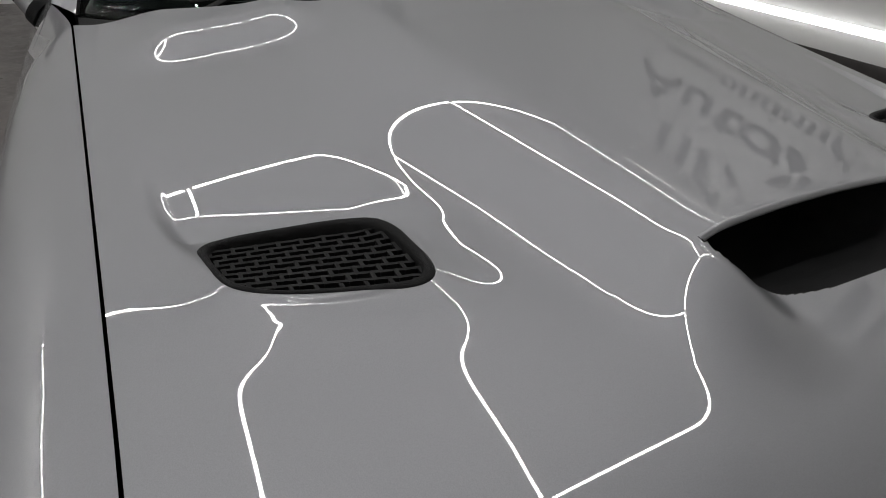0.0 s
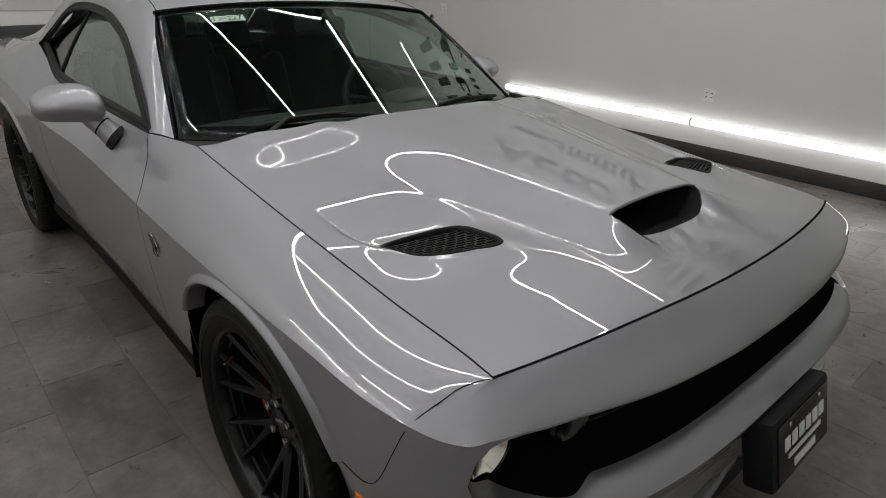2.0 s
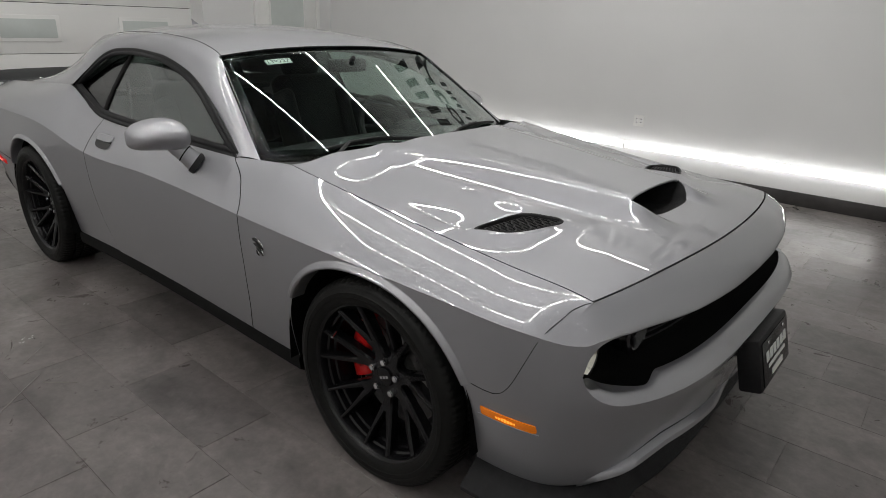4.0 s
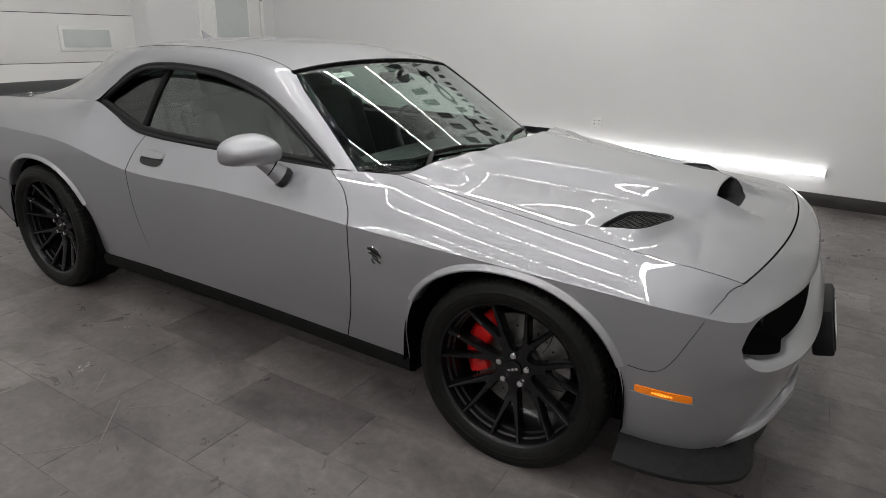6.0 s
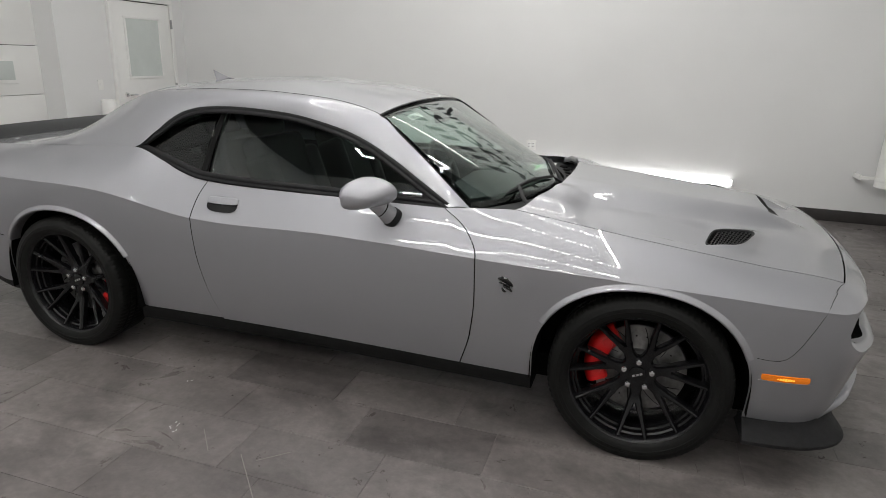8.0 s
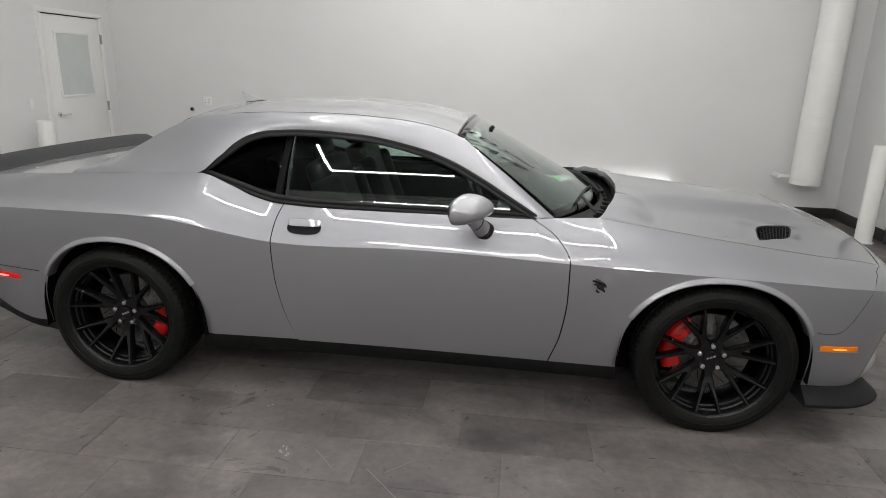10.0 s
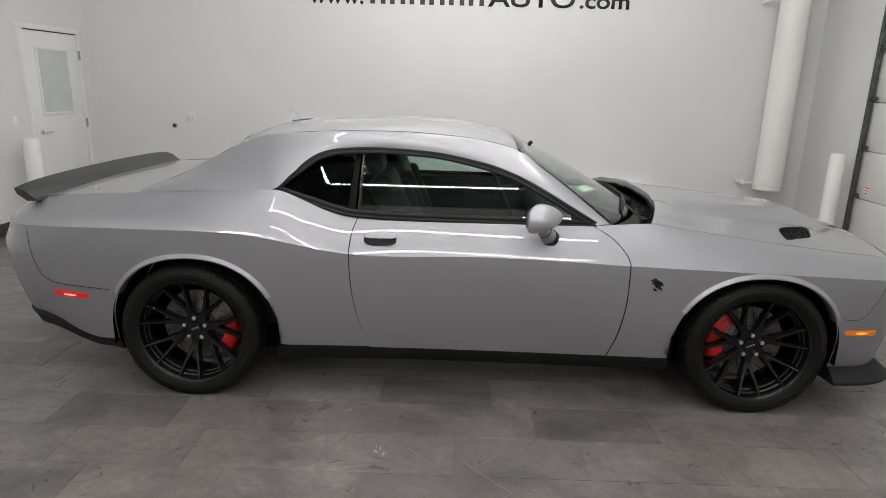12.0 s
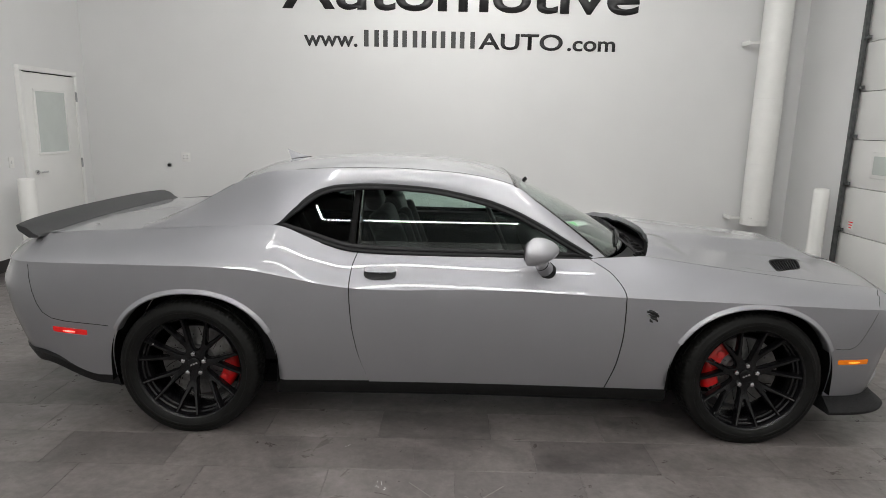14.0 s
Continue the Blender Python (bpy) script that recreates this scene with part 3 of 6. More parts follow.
def upper_section(x, t):
    """Half width and height of the flank above the crease; t from crease to upper edge."""
    zc, wc = float(ZC(x)), half_width(x)
    wt, zt = top_of_side(x)
    k = float(smooth(0.45, 1.15, x))
    q = float(smooth(-0.70, -1.25, x))
    d = 1 - k - q
    cw = wc - (0.5 * (wc - wt) - 0.010) * d - 0.053 * k - 0.048 * q
    cz = zc + (zt - zc) * (0.53 * d + 0.74 * k + 0.64 * q)
    return bez(wc, cw, wt, t), bez(zc, cz, zt, t)


def flank_point(x, z, sg, out=0.0):
    """A point on the flank at x and height z, pushed outwards."""
    zc = float(ZC(x))
    if z <= zc:
        w = half_width(x) - low_inset(z, 0.27, zc, 0.068)
    else:
        lo, hi = 0.0, 1.0
        for _ in range(30):
            t = (lo + hi) / 2
            lo, hi = (t, hi) if upper_section(x, t)[1] < z else (lo, t)
        w = upper_section(x, lo)[0]
    return (x, sg * (w + out), z)


def side_patch():
    low, up = [], []
    for x0, zb in side_columns():
        lo, hi = [], []
        for v in np.linspace(0, 1, 25):
            x = warp(x0, v)
            zc = float(ZC(x))
            z = zb + (zc - zb) * v
            lo.append((x, -(half_width(x) - low_inset(z, 0.27, zc, 0.068)), z))
        for v in np.linspace(1, 2, 33):
            x = warp(x0, v)
            w, z = upper_section(x, v - 1)
            hi.append((x, -w, z))
        low.append(lo)
        up.append(hi)
    cols = [c[0] for c in side_columns()]

    def choose(c, i, j):
        a, b = cols[i], cols[i + 1]
        mid = (a + b) / 2
        if abs(mid - GAP_F) < 0.002 or abs(mid - GAP_R) < 0.002:
            return None
        return "fender" if mid > GAP_F else ("door" if mid > GAP_R else "quarter_panel")
    right.add("side_low", np.array(low), choose)
    right.add("side_up", np.array(up), choose)


side_patch()


def plan_columns(spec, x_start, n):
    """Points and outward normals along the plan of an end, from x_start to the middle."""
    xc, a, b, k = spec
    sgn = 1 if xc > 0 else -1
    ph = np.linspace(math.pi / 2, 0, 4000)
    xs = xc + sgn * a * np.cos(ph) ** (2 / k)
    ys = b * np.sin(ph) ** (2 / k)
    keep = (xs - x_start) * sgn >= 0
    xs, ys = np.append(x_start, xs[keep]), np.append(half_width(x_start), ys[keep])
    ys[-1] = 0
    s = np.append(0, np.cumsum(np.hypot(np.diff(xs), np.diff(ys))))
    u = np.linspace(0, s[-1], n)
    px, py = np.interp(u, s, xs), np.interp(u, s, ys)
    tx, ty = np.gradient(np.interp(u, s, xs), u), np.gradient(np.interp(u, s, ys), u)
    nx, ny = -ty * sgn, tx * sgn
    nx, ny = np.abs(nx) * sgn, np.abs(ny)
    ln = np.hypot(nx, ny)
    return px, py, nx / ln, ny / ln


BROW = pchip([0.0, 0.2, 0.4, 0.6, 0.7, 0.80, 0.855, 0.882, 0.905, 0.96], [0.748, 0.749, 0.752, 0.758, 0.762, 0.763, 0.754, 0.742, 0.740, 0.742])
LIP_IN = pchip([0.0, 0.2, 0.4, 0.6, 0.7, 0.80, 0.855, 0.882, 0.96], [0.045, 0.048, 0.055, 0.058, 0.052, 0.029, 0.009, 0.0, 0.0])
MOUTH_END = 0.877


def brow_z(y):
    return float(BROW(abs(y)))


def slot(y):
    """Bottom and top of the wide grille mouth at half-way y, on the outer skin."""
    y = abs(y)
    if y >= MOUTH_END:
        return 0.655, 0.655
    k = max(0.0, 1 - (max(0.0, y - 0.822) / (MOUTH_END - 0.822)) ** 3) ** 0.40
    b = max(0.0, 1 - (max(0.0, y - 0.785) / (MOUTH_END - 0.785)) ** 2.2) ** 0.5
    return 0.655 - (0.655 - 0.568) * b, 0.655 + (brow_z(y) - 0.005 - 0.655) * k


NOSE_X = ARCH_F[0] + ARCH_F[1]
nose = plan_columns(NOSE, NOSE_X, 300)
low_edge = pchip([0.0, 0.30, 0.58, 0.78, 0.86, 1.0], [0.315, 0.35, 0.378, 0.292, 0.262, 0.252])
seam_f = pchip([0.50, 0.532, 0.545, 0.570, 0.66, 0.73, 0.765, 0.80, 0.86], [1.88, 1.945, 1.968, 1.990, 2.034, 2.064, 2.081, 2.104, 2.138])


def nose_inset(z, zc, front):
    d = low_inset(z, 0.26, zc, 0.068 + 0.01 * front)
    return d - 0.014 * front * math.exp(-((z - 0.57) / 0.06) ** 2)


def nose_patch():
    rows_a, rows_b, rows_c, rim, rim2, duct, bezel_a, bezel_b = [], [], [], [], [], [], [], []
    corner = 0.900
    for x, y, nx, ny in zip(*nose):
        zb = float(low_edge(y))
        front = float(smooth(0.35, 0.9, nx))
        k = float(smooth(0.945, 0.90, y))
        zc = float(ZC(min(x, 2.1))) * (1 - k) + brow_z(y) * k
        bot, top = slot(y)
        lip_in = float(LIP_IN(y))

        def at(z, extra=0.0):
            d = nose_inset(z, zc, front) + extra
            return (x - nx * d, -(y - ny * d), z)
        rows_a.append([at(zb + (bot - zb) * v) for v in np.linspace(0, 1, 21)])
        rows_b.append([at(top + (zc - top) * v, lip_in) for v in np.linspace(0, 1, 7)])
        # upper edge follows the hood's outline round its corner
        if y > corner:
            tx = NOSE_X + (x - NOSE_X) * (2.138 - NOSE_X) / (CORNER_X - NOSE_X)
            ty = HOOD_W
        else:
            ty = HOOD_W * y / corner
            tx = hood_front(ty)
        zt = hood_edge_z(tx, ty)
        lip = at(zc, lip_in)
        bx, by = lip[0], -lip[1]
        ci = 0.053 * (1 - front) + 0.014 * front
        cz = zc + (0.74 - 0.22 * front) * (zt - zc)
        line = []
        for t in np.linspace(0, 1, 33):
            line.append((bez(bx, bx - nx * ci, tx, t), -bez(by, by - ny * ci, ty, t), bez(zc, cz, zt, t)))
        rows_c.append(line)
        if y < MOUTH_END:
            end = float(smooth(MOUTH_END, 0.84, y))
            step = float(smooth(0.715, 0.655, y))
            zi = bot + (0.026 + 0.022 * step) * end
            di = (0.024 + 0.022 * step) * end
            p = [at(bot)]
            for v in np.linspace(0.12, 1, 8):
                q = at(bot, 0.002 + di * v ** 1.15)
                p.append((q[0], q[1], bot + (zi - bot) * math.sin(v * math.pi / 2) ** 0.9))
            rim.append(p)
            q = at(top, lip_in)
            rim2.append([q, (q[0] - nx * 0.004, q[1] + ny * 0.004, q[2] - 0.003), (q[0] - nx * 0.016, q[1] + ny * 0.016, q[2] - 0.003)])
            a, b = p[-1], rim2[-1][-1]
            wide = 0.2 + 0.8 * float(smooth(0.72, 0.84, y))
            a2 = (a[0] - (0.030 * nx + 0.022) * wide, a[1] + 0.030 * ny * wide, a[2] + 0.001)
            b2 = (b[0] - (0.030 * nx + 0.022) * wide, b[1] + 0.030 * ny * wide, b[2] - 0.001)
            bezel_a.append([a, a2])
            bezel_b.append([b, b2])
            duct.append([a2, (a[0] - 0.10 * nx - 0.02, a[1] + 0.10 * ny, a[2] - 0.004), (b[0] - 0.10 * nx - 0.02, b[1] + 0.10 * ny, b[2] - 0.006), b2])

    def choose(c, i, j):
        return "fender" if c[2] > 0.53 and c[0] < float(seam_f(c[2])) else "front_fascia"
    right.add("nose_a", np.array(rows_a), choose)
    right.add("nose_b", np.array(rows_b), choose)
    right.add("nose_c", np.array(rows_c), choose)
    right.add("rim_a", np.array(rim), lambda c, i, j: "front_fascia")
    right.add("rim_b", np.array(rim2), lambda c, i, j: "front_fascia")
    right.add("bezel_a", np.array(bezel_a), lambda c, i, j: "front_fascia")
    right.add("bezel_b", np.array(bezel_b), lambda c, i, j: "front_fascia")
    return rows_a, rows_b, rows_c, duct


CORNER_X = float(np.interp(-0.900, -nose[1], nose[0]))


def hood_base(x, y):
    """Hood skin without scoop and hollows: nearly flat shelves that roll down at the nose."""
    ry = np.clip(np.abs(y) / HOOD_W, 0, 1)
    k, e = 0.70, 2.96
    roll = np.where(ry < k, np.minimum(ry, k) ** e, k ** e + e * k ** (e - 1) * (ry - k)) / (k ** e + e * k ** (e - 1) * (1 - k))
    crown = 0.0444 * (1 - roll) * (smooth(2.24, 1.90, x) * 0.06 + 0.94)
    ahead, behind = np.clip(2.23 - x, 0, 2), np.clip(x - 1.0, 0, 2)
    bow = (0.0355 * behind + 0.0639 * np.clip(x - 1.9, 0, 1)) * ahead * (1 - ry ** 2.4)
    return ZH(x) + crown + bow + 0.0142 * np.clip((x - 2.06) / 0.175, 0, 1.3) ** 2 * (1 - ry ** 4)


def hood_edge_z(x, y):
    return float(hood_base(np.float64(x), np.float64(y)))


nose_a, nose_b, nose_c, mouth_duct = nose_patch()
tail = plan_columns(TAIL, TAIL[0], 90)
seam_r = pchip([0.55, 0.592, 0.61, 0.66, 0.80, 1.05], [-1.80, -2.06, -2.17, -2.235, -2.266, -2.24])


def tail_patch():
    low, up = [], []
    for x, y, nx, ny in zip(*tail):
        back = float(smooth(0.3, 0.9, -nx))
        zb = 0.29 + 0.13 * float(smooth(-1.95, -2.3, x))
        zc = float(ZC(max(x, -2.55)))
        lo, hi = [], []
        f = float(smooth(-1.95, -2.40, x))
        for v in np.linspace(0, 1, 25):
            z = zb + (zc - zb) * v
            d = low_inset(z, 0.27, zc * (1 - f) + 0.80 * f, 0.068 + 0.035 * f + 0.045 * back)
            d += 0.045 * float(smooth(0.76, 0.91, z)) * back
            lo.append((x - nx * d, -(y - ny * d), z))
        d0 = 0.045 * back
        zt = float(BELT_Z(max(x, -2.25))) - 0.02 * back
        for t in np.linspace(0, 1, 33):
            d = bez(d0, d0 + 0.048, d0 + 0.18, t)
            hi.append((x - nx * d, -(max(0, y - ny * d)), bez(zc, zc + 0.64 * (zt - zc), zt, t)))
        low.append(lo)
        up.append(hi)

    def choose(c, i, j):
        return "quarter_panel" if c[2] > 0.592 and c[0] > float(seam_r(c[2])) else "rear_fascia"
    right.add("tail_low", np.array(low), choose)
    right.add("tail_up", np.array(up), choose)


tail_patch()
PANEL_LABEL = {"door": "silver coupe door panel with a sharp shoulder crease"}
for name, (verts, faces, _) in right.data.items():
    mesh_object(name, verts, [f[::-1] for f in faces], PAINT, car, PANEL_LABEL.get(name, ""))
    mesh_object(name, [(x, -y, z) for x, y, z in verts], faces, PAINT, car, PANEL_LABEL.get(name, ""))

SKIN = np.array([p for rows in (nose_a, nose_b, nose_c) for col in rows for p in col])


def on_skin(x, z, pts=SKIN):
    d = (pts[:, 0] - x) ** 2 + (pts[:, 2] - z) ** 2
    k = np.argsort(d)[:6]
    w = 1 / (d[k] + 1e-5)
    return float((pts[k, 1] * w).sum() / w.sum())


def seam_line(name, pts, radius=0.0010):
    for s in (1, -1):
        tube(name, [(x, s * y, z) for x, y, z in pts], radius, GAP, car, 6)


zz = np.linspace(0.545, 0.800, 28)
seam = [(float(seam_f(z)), on_skin(float(seam_f(z)), z), z) for z in zz]
ys = np.convolve([seam[0][1]] * 2 + [p[1] for p in seam] + [seam[-1][1]] * 2, np.ones(5) / 5, "valid")
seam = [(p[0], y - 0.0022 * float(smooth(0.72, 0.76, p[2])), p[2]) for p, y in zip(seam, ys)]
start = [(x, -half_width(x) + low_inset(z, 0.26, 0.755, 0.068) - 0.0006, z) for x, z in ((1.872, 0.536), (1.91, 0.533), (1.945, 0.5345))]
last = [(x, on_skin(x, z) - 0.0012, z) for x, z in ((2.104, 0.8035), (2.112, 0.811), (2.124, 0.8185))] + [(2.137, -0.799, 0.8225)]
seam_line("seam", start + seam + last)
rear_pts = [(-1.875, 0.577), (-1.94, 0.583), (-2.0, 0.588), (-2.1, 0.597), (-2.17, 0.611), (-2.215, 0.64), (-2.24, 0.69), (-2.255, 0.75), (-2.262, 0.82), (-2.26, 0.89), (-2.25, 0.95), (-2.24, 1.0)]
TAIL_SKIN = np.array([v for name in ("quarter_panel", "rear_fascia") for v in right.data[name][0] if v[0] < -1.85])
seam_line("seam", [(x, on_skin(x, z, TAIL_SKIN) - 0.0006, z) for x, z in rear_pts], 0.0017)


# ---------------------------------------------------------------- hood
def scoop_lip(y):
    return 1.942 + 0.010 * (np.abs(y) / 0.2) ** 2


def scoop_depth(y):
    """How far the mouth's lower edge lies ahead of its upper lip."""
    return 0.092 * np.clip(1 - (np.abs(y) / 0.208) ** 3, 0, 1) ** 0.6


VENT = [(1.660, 0.689), (1.710, 0.486), (1.867, 0.477), (1.789, 0.669)]  # rear outer, rear inner, front inner, front outer


def vent_at(u, v):
    a, b, c, d = [np.array(p) for p in VENT]
    return (a * (1 - u) + b * u) * (1 - v) + (d * (1 - u) + c * u) * v


def vent_loop(k, n=64):
    """Rounded outline of a vent, k times its size."""
    out = []
    for a in np.linspace(0, 2 * math.pi, n + 1)[:-1]:
        c, s = math.cos(a), math.sin(a)
        out.append(vent_at(0.5 + 0.52 * k * math.copysign(abs(c) ** 0.45, c), 0.5 + 0.54 * k * math.copysign(abs(s) ** 0.45, s)))
    return out


def inside_loop(x, y, loop):
    res = np.zeros(x.shape, bool)
    for (x0, y0), (x1, y1) in zip(loop, loop[1:] + loop[:1]):
        hit = ((y0 > y) != (y1 > y)) & (x < (x1 - x0) * (y - y0) / (y1 - y0 + 1e-12) + x0)
        res ^= hit
    return res


def vent_ring(x, ay):
    """1 on the outline of a vent, less inside it and more outside."""
    a, b, c, d = [np.array(p) for p in VENT]
    mid, du, dv = (a + b + c + d) / 4, (b + c - a - d) / 2, (c + d - a - b) / 2
    det = du[0] * dv[1] - du[1] * dv[0]
    px, py = x - mid[0], ay - mid[1]
    u, v = (px * dv[1] - py * dv[0]) / det / 0.52, (py * du[0] - px * du[1]) / det / 0.54
    return (np.abs(u) ** 2.2 + np.abs(v) ** 2.2) ** (1 / 2.2)


def vent_rise(x, ay):
    """The low swell that carries a vent, higher at its front."""
    a, b, c, d = [np.array(p) for p in VENT]
    mid, du, dv = (a + b + c + d) / 4, (b + c - a - d) / 2, (c + d - a - b) / 2
    det = du[0] * dv[1] - du[1] * dv[0]
    px, py = x - mid[0], ay - mid[1]
    u, v = (px * dv[1] - py * dv[0]) / det, (py * du[0] - px * du[1]) / det
    gap = np.hypot(np.maximum(np.abs(u) * 0.21 - 0.085, 0), np.maximum(np.abs(v) * 0.15 - 0.050, 0))
    return 0.017 * np.exp(-(gap / 0.068) ** 2) * np.clip(0.75 + 0.6 * v, 0.2, 1.2)


VENT_CREASE = pchip([1.30, 1.41, 1.565, 1.648, 1.70, 1.78, 1.86], [0.742, 0.738, 0.733, 0.718, 0.701, 0.672, 0.64])


def hood_z(x, y, bump=True):
    x, y = np.asarray(x, float), np.asarray(y, float)
    z = hood_base(x, y)
    ay = np.abs(y)
    back = np.clip((1.955 - x) / 0.75, 0, 1)
    side = 1 - smooth(0.165 + 0.075 * back, 0.35 + 0.19 * back, ay)
    hb = 0.0527 - 0.0180 * back
    lip = scoop_lip(np.minimum(ay, 0.30))
    nose_fade = 1 - smooth(1.93, 2.14, x)
    trough = (1 - smooth(0.140, 0.218, ay)) * smooth(lip, lip + np.maximum(scoop_depth(ay), 0.014), x)
    # the middle is gently domed between the two ridges
    z = z + 0.002 * (1 - np.minimum(ay / 0.42, 1) ** 2) ** 2 * smooth(1.0, 1.3, x) * (1 - 0.8 * smooth(2.0, 2.2, x))
    if bump:
        z = z + hb * side * nose_fade * (1 - trough)
    # shallow dished ramp in front of the mouth
    z = z - 0.003 * (1 - smooth(0.12, 0.19, ay)) * smooth(2.15, 2.04, x) * smooth(lip, lip + 0.05, x)
    # hollow behind each heat vent, with a crisp outer edge, deepest at the vent's rear
    s = x + 0.37 * (ay - 0.585)
    outer = VENT_CREASE(x)
    across = smooth(outer + 0.004, outer - 0.022, ay) * smooth(0.425, 0.520, ay)
    along = np.clip((s - 1.42) / 0.27, 0, 1) ** 1.6 * np.clip((1.815 - s) / 0.125, 0, 1)
    z = z - 0.017 * across * along
    # turned-up flange round the vent
    z = z + 0.0016 * np.exp(-((vent_ring(x, ay) - 1.10) / 0.07) ** 2) * smooth(1.66, 1.76, s)
    z = z + vent_rise(x, ay)
    # raised shoulders beside the windscreen end
    z = z + 0.026 * smooth(1.19, 1.05, x) * smooth(0.33, 0.46, ay) * (1 - smooth(0.62, 0.77, ay))
    return z


def build_hood():
    nu, nv = 340, 300
    fine = np.concatenate([np.linspace(0, 0.10, 26)[:-1], np.linspace(0.10, 0.50, 220)[:-1], np.linspace(0.50, 1, 96)])
    verts = np.zeros((nu, nv, 3))
    for j, s in enumerate(np.linspace(-1, 1, nv)):
        y = s * (HOOD_W - 0.004)
        x0, x1 = hood_front(y) - 0.006, hood_rear(y)
        verts[:, j, 0] = x0 + (x1 - x0) * fine
        verts[:, j, 1] = y
    verts[:, :, 2] = hood_z(verts[:, :, 0], verts[:, :, 1])
    keep = []
    ids = np.arange(nu * nv).reshape(nu, nv)
    cx = (verts[:-1, :-1] + verts[1:, 1:]) / 2
    q = inside_loop(cx[:, :, 0], np.abs(cx[:, :, 1]), vent_loop(1.0))
    over = cx[:, :, 0] - scoop_lip(cx[:, :, 1])
    mouth = (np.abs(cx[:, :, 1]) < 0.207) & (over > 0) & (over < scoop_depth(cx[:, :, 1]))
    for i in range(nu - 1):
        for j in range(nv - 1):
            if q[i, j] or mouth[i, j]:
                continue
            keep.append((ids[i, j], ids[i, j + 1], ids[i + 1, j + 1], ids[i + 1, j]))
    hood = mesh_object("hood", verts.reshape(-1, 3), [tuple(int(k) for k in f) for f in keep], PAINT, car, "silver hood with a centre scoop and two vents")
    # folded edge all round
    loop = ([tuple(verts[0, j]) for j in range(nv)] + [tuple(verts[i, -1]) for i in range(1, nu)]
            + [tuple(verts[-1, j]) for j in range(nv - 2, -1, -1)] + [tuple(verts[i, 0]) for i in range(nu - 2, 0, -1)])
    sheet("hood_edge", [loop, [(x * 0.999, y * 0.997, z - 0.004) for x, y, z in loop], [(x * 0.998, y * 0.994, z - 0.03) for x, y, z in loop]], PAINT, hood, close_m=True)
    # dark channel under the gap
    sheet("gap_channel", [[(x + 0.008 * (1 if x > 2.1 else 0), y * 1.006, z - 0.030) for x, y, z in loop],
                          [(x * 0.985, y * 0.98, z - 0.034) for x, y, z in loop]], GAP, hood, close_m=True)
    # scoop mouth and duct
    ya = 0.208 * np.sin(np.linspace(-math.pi / 2, math.pi / 2, 61))
    loop = [(float(scoop_lip(y)), y, float(hood_z(scoop_lip(y) - 0.001, y)) - 0.002) for y in ya]
    loop += [(float(scoop_lip(y) + scoop_depth(y)), y, float(hood_z(scoop_lip(y) + scoop_depth(y) + 0.004, y)) - 0.002) for y in ya[::-1][1:-1]]
    top_n = len(ya)
    rings = []
    for k in np.linspace(0, 1, 9):
        ring = []
        for i, (x, y, z) in enumerate(loop):
            low = 0 if i < top_n else 1
            ring.append((x - 0.012 * (k > 0) - 0.26 * k, y * (1 - 0.02 * (k > 0) - 0.12 * k), z - (0.006 if k > 0 and not low else 0) - (0.050 if low else 0.018) * k ** 0.8 - 0.012 * low * (k > 0)))
        rings.append(ring)
    duct = sheet("scoop_duct", rings, GRAIN, hood, "dull black scoop duct", close_m=True)
    mesh_object("scoop_back", rings[-1], [tuple(range(len(loop)))], GAP, duct, smooth=False)
    tube("scoop_lip", [(x - 0.001, y, z - 0.003) for x, y, z in loop[:top_n]], 0.0056, PAINT, hood, 8)
    tube("scoop_sill", [(x, y, z - 0.0025) for x, y, z in [loop[top_n - 1]] + loop[top_n:] + [loop[0]]], 0.0046, GRAIN, hood, 8)
    # heat vents
    for sg in (-1, 1):
        def at(u, v):
            a, b, c, d = [np.array(p) for p in VENT]
            p = (a * (1 - u) + b * u) * (1 - v) + (d * (1 - u) + c * u) * v
            return p[0], p[1] * sg, float(hood_z(p[0], p[1])) - 0.010
        vent = sheet("hood_vent", [[(lambda q: (q[0], q[1], q[2] - 0.022))(at(u, v)) for u in np.linspace(0, 1, 8)] for v in np.linspace(0, 1, 6)], GAP, hood, "black vent well")
        def off(k, dz):
            return [(p[0], p[1] * sg, float(hood_z(p[0], p[1])) + dz) for p in vent_loop(k)]
        sheet("vent_frame", [off(1.06, -0.004), off(1.05, 0.0012), off(1.02, 0.0022), off(0.97, 0.001), off(0.945, -0.004), off(0.94, -0.03)], GRAIN, vent, "black grained vent frame", close_m=True)
        rows = 10
        for r in range(1, rows):
            v = r / rows
            e = 0.02 + 0.05 * abs(2 * v - 1) ** 6
            n = 16
            top = [at(e + (1 - 2 * e) * k / n, v) for k in range(n + 1)]
            bm = bmesh.new()
            vs = [[bm.verts.new((p[0] + dx, p[1], p[2] + dz)) for p in top] for dx, dz in ((-0.0028, 0.004), (0.0018, 0.004), (0.0028, -0.010), (-0.0018, -0.010))]
            for i in range(4):
                for k in range(n):
                    bm.faces.new((vs[i][k], vs[i][k + 1], vs[(i + 1) % 4][k + 1], vs[(i + 1) % 4][k]))
            for k in range(8):
                u = (k + (0.25 if r % 2 else 0.75)) / 8
                if 0.03 < u < 0.97:
                    p, q2 = at(u, v), at(u, v + 1 / rows)
                    mid = [(a + b) / 2 for a, b in zip(p, q2)]
                    box_bm(bm, (abs(q2[0] - p[0]) + 0.003, 0.0045, 0.008), (mid[0], mid[1], mid[2] + 0.0005))
            part("vent_slat", bm, BLACK, vent)
    return hood


build_hood()


